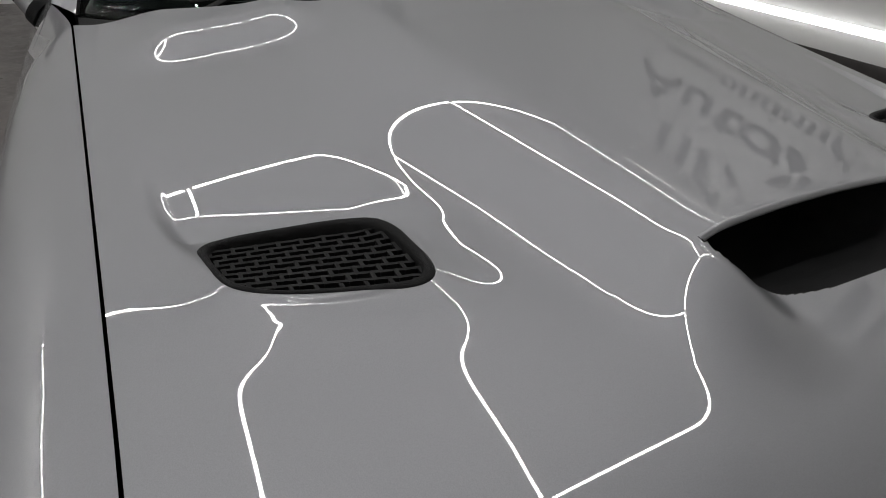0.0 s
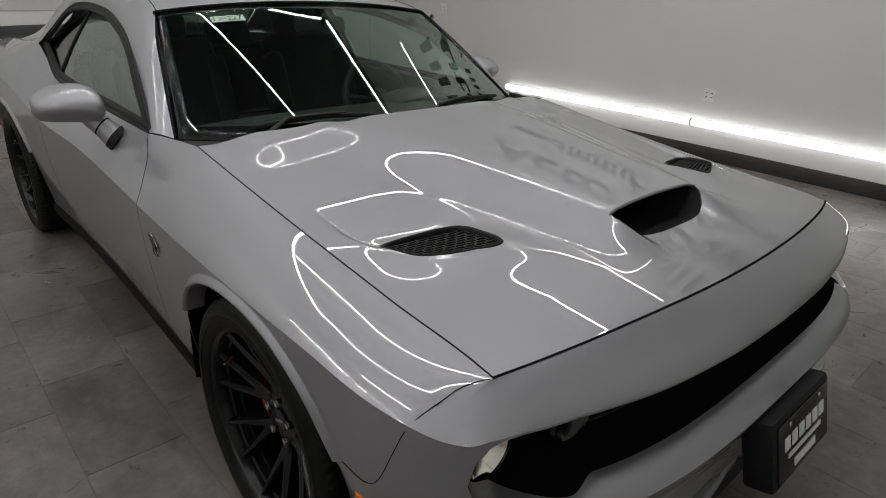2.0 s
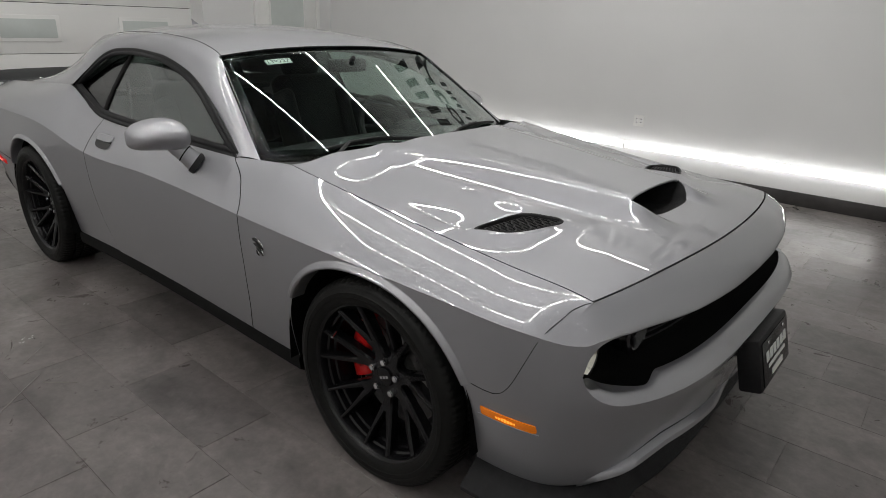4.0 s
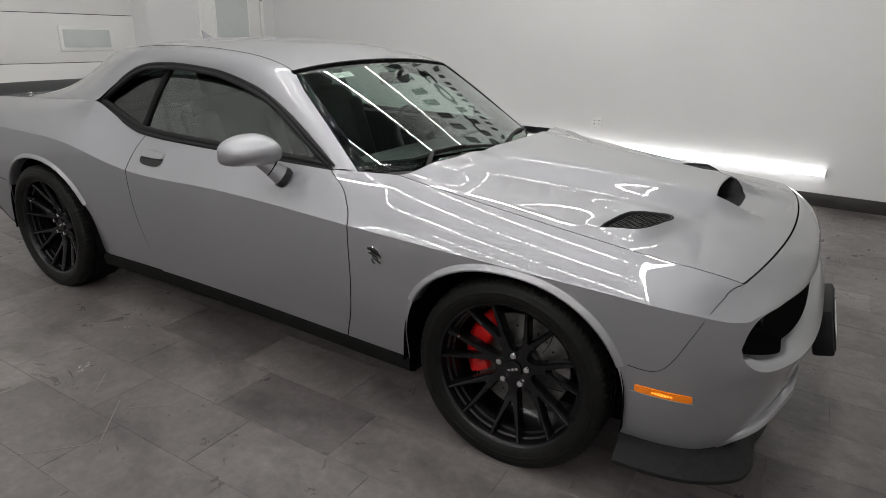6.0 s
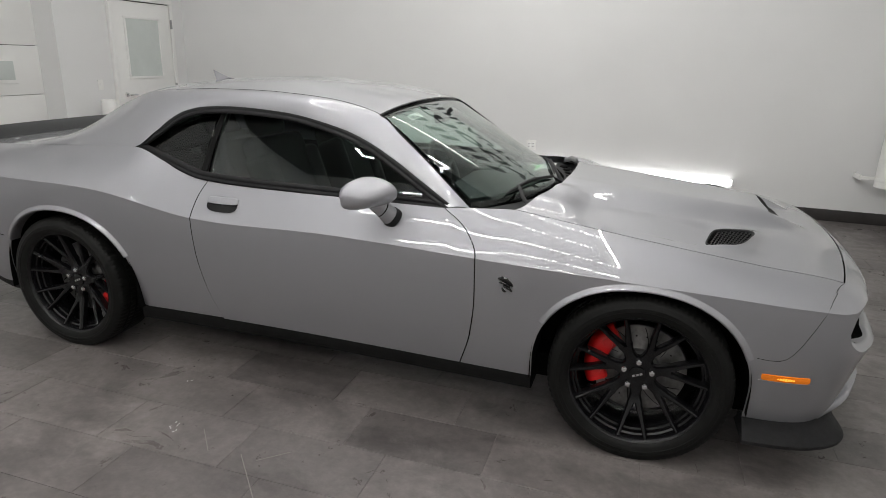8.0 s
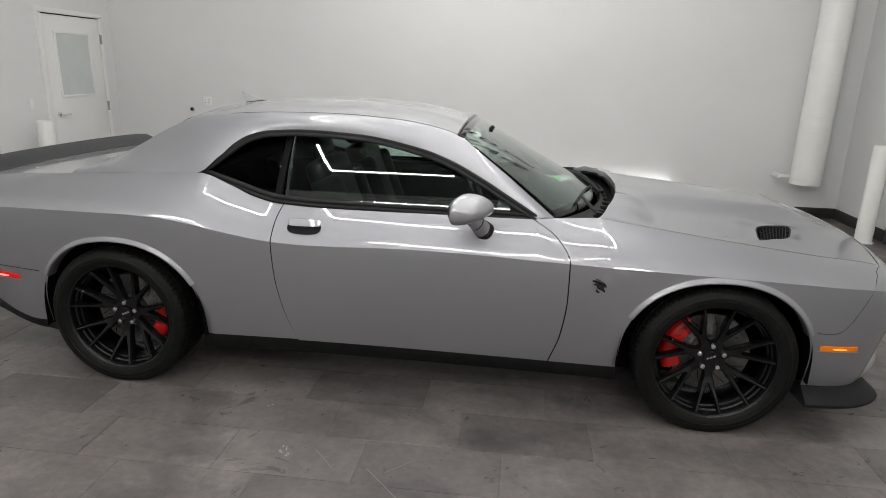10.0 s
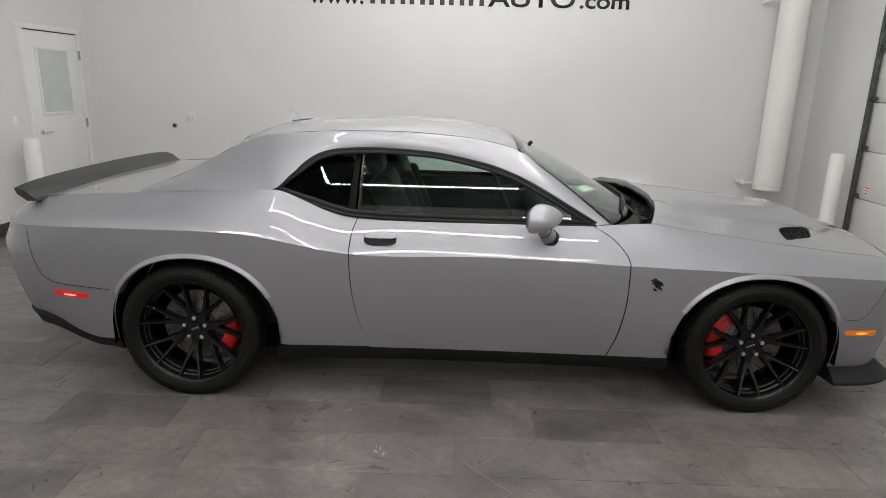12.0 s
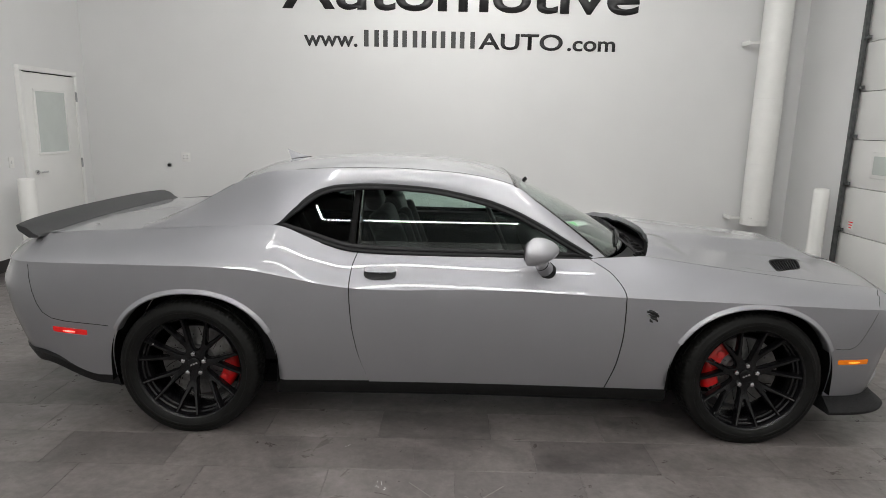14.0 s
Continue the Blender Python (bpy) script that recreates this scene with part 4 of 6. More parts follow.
# ---------------------------------------------------------------- glasshouse
def catmull(knots, n):
    k = np.array(knots, float)
    t = k[:, 0]
    u = np.linspace(t[0], t[-1], n)
    return np.stack([pchip(t, k[:, i])(u) for i in range(1, k.shape[1])], 1)


def glass_w(z):
    d = z - 0.98
    return 0.826 - 0.30 * d - 0.62 * d * abs(d)


DLO_TOP = pchip([0.615, 0.47, 0.36, 0.187, 0.034, -0.27, -0.54, -0.72, -0.816, -0.95, -1.05],
                [0.966, 1.046, 1.108, 1.192, 1.240, 1.292, 1.303, 1.293, 1.268, 1.175, 1.098])
DLO_BOT = pchip([0.615, 0.18, -0.40, -0.63, -0.85, -1.05], [0.963, 0.969, 0.974, 0.985, 1.040, 1.0975])

inner_k = [(0.0, 0.615, 0.839, 0.964), (0.12, 0.47, 0.795, 1.048), (0.22, 0.36, 0.770, 1.110), (0.34, 0.187, 0.735, 1.194), (0.44, 0.034, 0.706, 1.244),
           (0.56, -0.27, 0.672, 1.298), (0.68, -0.54, 0.664, 1.309), (0.76, -0.72, 0.671, 1.298), (0.82, -0.825, 0.690, 1.270),
           (0.88, -0.955, 0.752, 1.176), (0.92, -1.052, 0.803, 1.097), (0.96, -1.35, 0.792, 1.084), (1.0, -1.74, 0.776, 1.060)]
outer_k = [(0.0, 0.700, 0.792, 0.957), (0.12, 0.590, 0.762, 1.043), (0.22, 0.480, 0.730, 1.128), (0.34, 0.335, 0.686, 1.232), (0.44, 0.215, 0.640, 1.312),
           (0.56, -0.10, 0.602, 1.372), (0.68, -0.46, 0.590, 1.388), (0.76, -0.72, 0.580, 1.384), (0.82, -0.92, 0.570, 1.372),
           (0.88, -1.13, 0.556, 1.352), (0.92, -1.30, 0.552, 1.292), (0.96, -1.56, 0.575, 1.152), (1.0, -1.80, 0.610, 1.052)]
NT = 110
inner_c, outer_c = catmull(inner_k, NT), catmull(outer_k, NT)
T = np.linspace(0, 1, NT)


def side_frames():
    for sg in (-1, 1):
        rows = []
        for i in range(NT):
            a, b = inner_c[i], outer_c[i]
            bulge = 0.016 + 0.012 * float(smooth(0.36, 0.5, T[i])) - 0.004 * float(smooth(0.9, 1.0, T[i]))
            row = []
            for k in np.linspace(0, 1, 13):
                p = a * (1 - k) + b * k
                o = 4 * k * (1 - k) * bulge
                row.append((p[0] + 0.3 * o, sg * (p[1] + 0.75 * o), p[2] + 0.62 * o))
            rows.append(row)
        sheet("side_frame", rows, PAINT, car)


side_frames()
i0, i1 = int(0.44 * NT), int(0.918 * NT)


def roof_point(i, s):
    x, w, z = outer_c[i]
    f = (i - i0) / (i1 - i0)
    crown = 0.040 + 0.016 * math.sin(math.pi * f) - 0.006 * f
    return x + (0.006 - 0.036 * f) * (1 - s * s), w * s, z + crown * (1 - abs(s) ** 2.3)


sheet("roof", [[roof_point(i, s) for s in np.linspace(-1, 1, 49)] for i in range(i0, i1 + 1)], PAINT, car, "silver steel roof panel")
for sg in (-1, 1):
    tube("roof_seam", [(lambda p: (p[0], p[1], p[2] - 0.0008))(roof_point(i, sg * 0.985)) for i in range(i0, i1 - 8)], 0.0022, GAP, car, 6)

# rear window and deck
rear = [[(lambda x, w, z, s=s, f=float(smooth(i1, i1 + 1.2, i)): (x - 0.03 * (1 - s * s), w * s * 0.955, z - 0.016 * f + (0.034 - 0.062 * f) * (1 - s ** 4)))(*outer_c[i]) for s in np.linspace(-1, 1, 25)] for i in range(i1, NT)]
sheet("rear_window", rear, DARK_TINT, car, "dark tinted rear window", thick=0.004)
for sg in (0, -1):
    tube("rear_window_seal", [(r[sg][0], r[sg][1] * 0.985, r[sg][2] + 0.010) for r in rear[-9:-2]], 0.010, TRIM, car, 6)
deck = []
for x in np.linspace(-1.70, -2.42, 22):
    w = min(float(BELT_W(x)), max(0.05, half_width(x) - 0.17))
    deck.append([(x, w * s, float(BELT_Z(x)) - 0.003 + 0.012 * (1 - s * s)) for s in np.linspace(-1, 1, 25)])
sheet("trunk_lid", deck, PAINT, car, "silver trunk lid")


def windshield_point(s, t, drop=0.0):
    xb, yb, zb = 0.985 - 0.285 * abs(s) ** 2.2, 0.790 * s, 0.952
    k = i0
    xt, wt, zt = outer_c[k]
    xt, yt, zt = xt + 0.006 * (1 - s * s), wt * s, zt + 0.038 * (1 - abs(s) ** 2.3)
    o = 4 * t * (1 - t) * 0.007
    return (xb + (xt - xb) * t + 0.5 * o, yb + (yt - yb) * t, zb + (zt - zb) * t + 0.85 * o - drop)


ws = sheet("windshield", [[windshield_point(s, t) for s in np.linspace(-1, 1, 41)] for t in np.linspace(0.0, 1, 17)], GLASS, car, "clear raked windshield", thick=0.005)
ws.visible_shadow = False
for name, ss, tt in (("top_band", np.linspace(-0.985, 0.985, 41), (0.945, 0.995)), ("side_band", np.linspace(-0.995, -0.945, 4), (0.0, 1.0)),
                     ("side_band", np.linspace(0.945, 0.995, 4), (0.0, 1.0)), ("bottom_band", np.linspace(-0.985, 0.985, 41), (0.0, 0.10))):
    sheet(name, [[windshield_point(s, t, 0.0065) for s in ss] for t in np.linspace(*tt, 14)], FRIT, ws)
for sg in (-1, 1):
    tube("windshield_seal", [windshield_point(sg * 1.0, t) for t in np.linspace(0, 1, 20)], 0.0045, TRIM, ws, 6)
tube("windshield_seal", [windshield_point(s, 1.0) for s in np.linspace(-1, 1, 30)], 0.0045, TRIM, ws, 6)

# side windows
for sg in (-1, 1):
    for name, xa, xb, mat, label in (("door_window", 0.585, -0.615, TINT, "lightly tinted door window"), ("quarter_window", -0.645, -1.035, DARK_TINT, "dark tinted quarter window")):
        cols = []
        for x in np.linspace(xa, xb, 40):
            z0, z1 = float(DLO_BOT(x)), float(DLO_TOP(x))
            cols.append([(x, sg * (0.820 - 0.465 * (z - 0.98) - 0.50 * (z - 0.98) ** 2), z) for z in np.linspace(z0 - 0.004, max(z1, z0 + 0.002), 14)])
        sheet(name, cols, mat, car, label, thick=0.004)
    # black surround: a flat moulding that follows the opening
    xs = np.linspace(0.612, -1.048, 90)
    topl = [(x, float(DLO_TOP(x))) for x in xs]
    botl = [(x, float(DLO_BOT(x))) for x in xs[::-1]]
    loop = topl + botl
    cxm, czm = -0.25, 1.10
    def ring(inset, out):
        res = []
        n = len(loop)
        for i, (x, z) in enumerate(loop):
            a, b = loop[i - 1], loop[(i + 1) % n]
            tx, tz = b[0] - a[0], b[1] - a[1]
            l = math.hypot(tx, tz) or 1
            nx_, nz_ = -tz / l, tx / l
            if (cxm - x) * nx_ + (czm - z) * nz_ < 0 and abs(x + 0.25) < 0.7:
                nx_, nz_ = -nx_, -nz_
            elif abs(x + 0.25) >= 0.7:
                nx_, nz_ = (-nx_, -nz_) if (cxm - x) * nx_ + (czm - z) * nz_ < 0 else (nx_, nz_)
            px, pz = x + nx_ * inset, z + nz_ * inset
            res.append((px, sg * (glass_w(pz) + out), pz))
        return res
    sheet("window_moulding", [ring(-0.014, -0.004), ring(-0.013, 0.006), ring(-0.002, 0.0075), ring(0.003, 0.002), ring(0.006, 0.002), ring(0.010, 0.006), ring(0.022, 0.004), ring(0.025, -0.012)], BLACK, car,
          "black window moulding", close_m=True)
    post = [[(x + (z - 0.98) * 0.055 - 0.012, sg * (0.823 - 0.465 * (z - 0.98) - 0.50 * (z - 0.98) ** 2), z) for z in np.linspace(0.982, 1.303, 10)] for x in np.linspace(-0.612, -0.644, 4)]
    sheet("window_post", post, SKIRT, car, thick=0.008)
    sheet("mirror_sail", [[(x, sg * (glass_w(z) - 0.004), z) for z in np.linspace(float(DLO_BOT(x)), float(DLO_TOP(x)) - 0.008, 6)] for x in np.linspace(0.585, 0.485, 6)], GRAIN, car)

# cowl and wipers
cowl = []
for s in np.linspace(-1, 1, 41):
    g = windshield_point(s, 0.02)
    y = s * 0.79
    x1 = hood_rear(y) + 0.03
    xm = (g[0] + x1) / 2
    cowl.append([(g[0] - 0.02, y, g[2] - 0.004), (g[0] + 0.02, y, 0.945), (xm, y, 0.936), (x1 - 0.02, y, 0.934), (x1 + 0.03, y, 0.93)])
cowl_ob = sheet("cowl_panel", cowl, BLACK, car, "black plastic cowl below the windshield")
for k in range(12):
    y = -0.62 + k * 0.113
    x = hood_rear(y) - 0.045
    box("cowl_vent", (0.05, 0.07, 0.006), (x, y, 0.939), GAP, cowl_ob, 0.002)


def wiper(y0, y1):
    s0, s1 = y0 / 0.79, y1 / 0.79
    base = (hood_rear(y0) - 0.05, y0, 0.945)
    tip = [windshield_point(s0 + (s1 - s0) * k, 0.055 + 0.05 * math.sin(k * math.pi), -0.012) for k in np.linspace(0.05, 1, 12)]
    arm = [base, (base[0] - 0.03, base[1] + 0.02, 0.972)] + [tuple(np.array(tip[i]) + (0.006, 0, 0.012)) for i in (2, 4, 6)]
    w = tube("wiper", arm, [0.013, 0.011, 0.009, 0.007, 0.006], BLACK, car, 8, "black windshield wiper", flat=0.6)
    tube("wiper_blade", tip, [0.004] + [0.008] * 10 + [0.004], GRAIN, w, 6)
    cyl("wiper_pivot", 0.018, 0.03, base, BLACK, w, n=16, bevel=0.004)


wiper(-0.60, -0.02)
wiper(0.02, 0.62)
tube("washer_hose", [(hood_rear(y) - 0.03, y, 0.944 + 0.006 * math.sin(9 * y)) for y in np.linspace(-0.3, 0.5, 16)], 0.004, GRAIN, cowl_ob, 6)

# fin aerial
roof_x = [roof_point(i, 0.0)[0] for i in range(i0, i1 + 1)]
roof_zc = pchip(roof_x, [roof_point(i, 0.0)[2] for i in range(i0, i1 + 1)])
fin = []
for k in np.linspace(0, 1, 12):
    x = -1.020 - 0.112 * k
    h = 0.060 * (k ** 1.5) + 0.006
    w = 0.021 * math.sin(math.pi * min(1, 0.12 + 0.62 * k)) ** 0.7
    z0 = float(roof_zc(x)) - 0.002
    lean = -0.030 * k * k
    fin.append([(x, -w, z0 - 0.006), (x + lean * 0.2, -w * 0.45, z0 + min(h, 0.010)), (x + lean, 0, z0 + h), (x + lean * 0.2, w * 0.45, z0 + min(h, 0.010)), (x, w, z0 - 0.006)])
tail_fin = sheet("fin_aerial", fin, PAINT, car, "silver shark-fin aerial", sharp=45)
mesh_object("fin_back", fin[-1], [(0, 1, 2, 3, 4)], PAINT, tail_fin)
tube("fin_gasket", [(-1.008 - 0.132 * k, 0, float(roof_zc(-1.008 - 0.132 * k)) + 0.001) for k in np.linspace(0, 1, 8)], [0.006, 0.014, 0.019, 0.021, 0.021, 0.020, 0.018, 0.010], GRAIN, tail_fin, 10, flat=0.2)

# ---------------------------------------------------------------- black lower parts
for sg in (-1, 1):
    xs = np.linspace(-1.03, 1.03, 30)
    sheet("side_skirt", [[(x, sg * (half_width(x) - 0.072), 0.290), (x, sg * (half_width(x) - 0.060), 0.262), (x, sg * (half_width(x) - 0.064), 0.215), (x, sg * (half_width(x) - 0.10), 0.195),
                          (x, sg * 0.70, 0.19)] for x in xs], SKIRT, car, "black side skirt", sharp=40)
for sg in (-1, 1):
    lo, sp = [], []
    for x, y, nx, ny in zip(*nose):
        zb = float(low_edge(y))
        d0 = low_inset(zb, 0.26, 0.74, 0.078)
        lo.append([(x - nx * (d0 + 0.004), sg * (y - ny * (d0 + 0.004)), zb + 0.004), (x - nx * (d0 + 0.05), sg * (y - ny * (d0 + 0.05)), zb - 0.004),
                   (x - nx * (d0 + 0.09), sg * (y - ny * (d0 + 0.09)), 0.22), (x - nx * 0.11, sg * (y - ny * 0.11), 0.20)])
        back = 0.085 * float(smooth(0.84, 0.60, y))
        sp.append([(x - nx * (b + back), sg * (y - ny * (b + back)), z) for b, z in
                   ((0.11, 0.250), (0.062, 0.256), (0.034, 0.232), (-0.004, 0.204), (-0.010, 0.196), (-0.006, 0.180), (0.20, 0.172))])
    sheet("lower_intake", lo, BLACK, car)
    blade, slit = [], []
    for x, y, nx, ny in zip(*nose):
        if y > 0.850 or y < 0.02:
            continue
        zb = float(low_edge(y))
        k = float(smooth(0.850, 0.70, y)) * float(smooth(0.0, 0.30, y))
        d0 = low_inset(zb, 0.26, 0.74, 0.078)
        def bl(inset, z):
            return (x - nx * (d0 + inset), sg * (y - ny * (d0 + inset)), z)
        slit.append([bl(-0.0035 * k - 0.001, zb + 0.020 + 0.030 * k), bl(-0.0035 * k - 0.001, zb + 0.020)])
        blade.append([bl(0.03, zb + 0.021), bl(-0.010 * k - 0.002, zb + 0.020), bl(-0.022 * k - 0.003, zb + 0.012), bl(-0.024 * k - 0.003, zb - 0.004), bl(-0.012 * k, zb - 0.010), bl(0.03, zb - 0.008)])
    sheet("intake_slit", slit, GAP, car)
    sheet("lower_blade", blade, PAINT, car, "silver blade edge under the fascia", sharp=50)
    sheet("front_splitter", sp, GRAIN, car, "black plastic front splitter", sharp=50)
    x0 = sp[0]
    mesh_object("splitter_end", x0, [tuple(range(len(x0)))], GRAIN, car)
    val = []
    for x, y, nx, ny in zip(*tail):
        back = float(smooth(0.3, 0.9, -nx))
        zb = 0.30 + 0.12 * float(smooth(-1.95, -2.3, x))
        d = low_inset(zb, 0.27, 0.80, 0.085 + 0.06 * back)
        val.append([(x - nx * (d + 0.002), sg * (y - ny * (d + 0.002)), zb + 0.006), (x - nx * (d - 0.002), sg * (y - ny * (d - 0.002)), zb - 0.01), (x - nx * (d + 0.03), sg * (y - ny * (d + 0.03)), zb - 0.075),
                    (x - nx * (d + 0.16), sg * (y - ny * (d + 0.16)), zb - 0.10)])
    xw = -1.87
    first = [(xw, sg * (half_width(xw) - 0.066), 0.295), (xw, sg * (half_width(xw) - 0.062), 0.285), (xw, sg * (half_width(xw) - 0.09), 0.22), (xw, sg * 0.75, 0.20)]
    sheet("rear_valance", [first] + val, GRAIN, car, "black rear valance", sharp=40)

box("underbody", (4.2, 1.50, 0.12), (0, 0, 0.26), GAP, car, 0.02)

# grille mouth: black duct and mesh set back, and the round lamps
for sg in (-1, 1):
    mouth = sheet("grille_duct", [[(x, -sg * y, z) for x, y, z in col] for col in mouth_duct], GAP, car)
    rows = []
    for x, y, nx, ny in zip(*nose):
        if y < 0.80:
            rows.append([(x - nx * 0.155, sg * max(0, y - ny * 0.155), z) for z in (0.59, 0.64, 0.70, 0.78)])
    g = sheet("grille", rows, GAP, car, "black grille set deep in the mouth")
    for z in np.linspace(0.65, 0.75, 6):
        tube("grille_bar", [(x - nx * 0.148, sg * max(0, y - ny * 0.148), z) for x, y, nx, ny in zip(*nose) if y < 0.60], 0.003, GRAIN, g, 6)


def head_lamp(x, y, z, r, lit):
    turn = Matrix.Rotation(math.pi / 2, 4, "Y")
    pts = [[(x + d, y + a * math.cos(t), z + a * math.sin(t)) for t in np.linspace(0, 2 * math.pi, 33)[:-1]]
           for a, d in ((r * 1.12, -0.05), (r * 1.12, 0.0), (r, 0.006), (r * 0.92, -0.004), (r * 0.86, -0.03), (r * 0.5, -0.05), (0.001, -0.055))]
    lamp = sheet("head_lamp", pts, TRIM, car, "round dark head lamp", close_m=True, sharp=40)
    pts = [[(x + d, y + a * math.cos(t), z + a * math.sin(t)) for t in np.linspace(0, 2 * math.pi, 33)[:-1]] for a, d in ((r * 0.5, -0.048), (r * 0.46, -0.02), (r * 0.3, -0.006), (0.001, 0.0))]
    sheet("lamp_lens", pts, TRIM, lamp, "dark glossy projector lens", close_m=True)
    pts = [[(x + d, y + a * math.cos(t), z + a * math.sin(t)) for t in np.linspace(0, 2 * math.pi, 40)[:-1]] for a, d in ((r * 0.90, 0.004), (r * 0.74, -0.006), (r * 0.56, -0.022))]
    sheet("lamp_ring", pts, REFLECTOR if lit else TRIM, lamp, "pale yellow reflector ring" if lit else "", close_m=True)


for sg in (-1, 1):
    head_lamp(2.138, sg * 0.800, 0.664, 0.064, True)
    head_lamp(2.200, sg * 0.630, 0.700, 0.058, False)

# ---------------------------------------------------------------- wheel arches
for sg in (-1, 1):
    for arch in (ARCH_F, ARCH_R):
        cx, a, b = arch
        curve = arch_points(arch, 41)
        ends = [(curve[0][0], 0.27)], [(curve[-1][0], 0.27)]
        curve = ends[0] + curve + ends[1]
        rows = []
        for off_, out in ((0.026, 0.0002), (0.023, 0.0010), (0.0205, 0.0028), (0.0085, 0.0120), (0.0060, 0.0132), (0.0030, 0.0134), (0.0, 0.0120), (-0.003, 0.003), (-0.003, -0.05)):
            row = []
            for x, z in curve:
                dx, dz = x - cx, z - HUB_Z
                l = math.hypot(dx, dz)
                px, pz = x + dx / l * off_, z + dz / l * off_ * (1 if z > 0.32 else 0)
                w = half_width(px) - low_inset(pz, 0.27, float(ZC(px)), 0.068)
                fade = float(smooth(0.36, 0.60, z))
                row.append((px, sg * (w + out * fade if out > 0 else w + out), pz))
            rows.append(row)
        if cx > 0:
            rows = [r[6:-7] for r in rows]
        else:
            rows = [r[7:-7] for r in rows]
        sheet("arch_lip", rows, PAINT, car)
        lin = []
        for w in (0.935, 0.62):
            lin.append([(x, sg * w, z + 0.002) for x, z in curve])
        sheet("wheel_well", [[(cx + (x - cx) * 1.012, y, z + 0.006) for x, y, z in r] for r in lin], GAP, car)
        mesh_object("well_back", [(cx + (x - cx) * 1.012, sg * 0.62, z + 0.006) for x, z in curve], [tuple(range(len(curve)))], GAP, car)


# ---------------------------------------------------------------- wheels
def build_wheel(x, sg, cal_angle, spin):
    """sg: -1 on the near flank, 1 on the far one. Radii round the y axis."""
    yc = 0.818
    hub_z = 0.3525

    def ring(r, w, n=96, wob=None):
        return [(x + (r - (wob(k) if wob else 0)) * math.cos(2 * math.pi * k / n), sg * (yc + w), max(0.0006, hub_z + (r - (wob(k) if wob else 0)) * math.sin(2 * math.pi * k / n))) for k in range(n)]
    bm = bmesh.new()
    cyl_bm(bm, 0.062, 0.05, (x, sg * (yc + 0.022), hub_z), Matrix.Rotation(math.pi / 2, 4, "X"), 32, bevel=0.006)
    wheel = part("wheel", bm, WHEEL, car, "matte black seven-spoke alloy wheel")
    R = 0.3640
    block = lambda k: (0.0035 if k % 4 == 0 else 0.0)
    notch = lambda k: (0.0012 if k % 4 == 0 else 0.0)
    prof = [(0.262, 0.118, None), (0.272, 0.128, None), (0.285, 0.134, None), (0.300, 0.1375, None), (0.302, 0.1395, None), (0.318, 0.1395, None), (0.321, 0.137, None),
            (0.335, 0.134, None), (0.343, 0.1315, None), (0.346, 0.1295, notch), (0.352, 0.126, notch), (R - 0.003, 0.114, block), (R, 0.088, block), (R, 0.074, None), (R - 0.007, 0.073, None), (R - 0.007, 0.062, None),
            (R, 0.061, block), (R + 0.001, 0.030, block), (R - 0.007, 0.029, None), (R - 0.007, 0.018, None), (R + 0.001, 0.017, block), (R + 0.001, -0.03, block), (R - 0.003, -0.112, None), (0.335, -0.133, None), (0.285, -0.134, None), (0.262, -0.118, None)]
    low = lambda r: r if r > 0.34 else R - (R - r) * 0.91
    tyre = sheet("tyre", [ring(low(r), w, 360, f) for r, w, f in prof], RUBBER, wheel, "black low-profile tyre with a worn tread", close_m=True, sharp=30)
    # raised unreadable sidewall print as plain bars
    for a0 in (0.55, 2.6, 4.4):
        bm = bmesh.new()
        for k in range(7):
            a = a0 + 0.062 * k
            vs = [bm.verts.new((x + r * math.cos(a + q), sg * (yc + w), hub_z + r * math.sin(a + q))) for r, q, w in
                  ((0.3065, 0.0, 0.1405), (0.3065, 0.040, 0.1405), (0.3205, 0.040, 0.1405), (0.3205, 0.0, 0.1405))]
            lo = [bm.verts.new((v.co.x, v.co.y - sg * 0.004, v.co.z)) for v in vs]
            bm.faces.new(vs)
            for q in range(4):
                bm.faces.new((vs[q], vs[(q + 1) % 4], lo[(q + 1) % 4], lo[q]))
        part("sidewall_print", bm, RUBBER, tyre)
    rim = [(0.255, -0.12), (0.240, -0.10), (0.232, -0.02), (0.234, 0.040), (0.236, 0.056), (0.244, 0.060), (0.246, 0.080), (0.253, 0.085), (0.256, 0.112), (0.262, 0.122), (0.270, 0.125), (0.2745, 0.122)]
    sheet("rim", [ring(r + 0.0095, w) for r, w in rim], WHEEL, wheel, "satin black rim barrel", close_m=True, sharp=40)

    def blade(a0, stations):
        """Solid spoke: stations give radius, sideways shift, half width, face height and depth."""
        er, et = (math.cos(a0), math.sin(a0)), (-math.sin(a0), math.cos(a0))
        rows = []
        for r, off, hw, w, deep in stations:
            c = min(0.0050, hw * 0.5)
            row = []
            for q, d in ((-hw, -deep), (-hw, -0.010), (-hw + c, -0.0015), (0.0, 0.0), (hw - c, -0.0015), (hw, -0.010), (hw, -deep)):
                row.append((x + r * er[0] + (off + q) * et[0], sg * (yc + w + d), hub_z + r * er[1] + (off + q) * et[1]))
            rows.append(row)
        return sheet("spoke", rows, WHEEL, wheel, close_m=True, sharp=25)
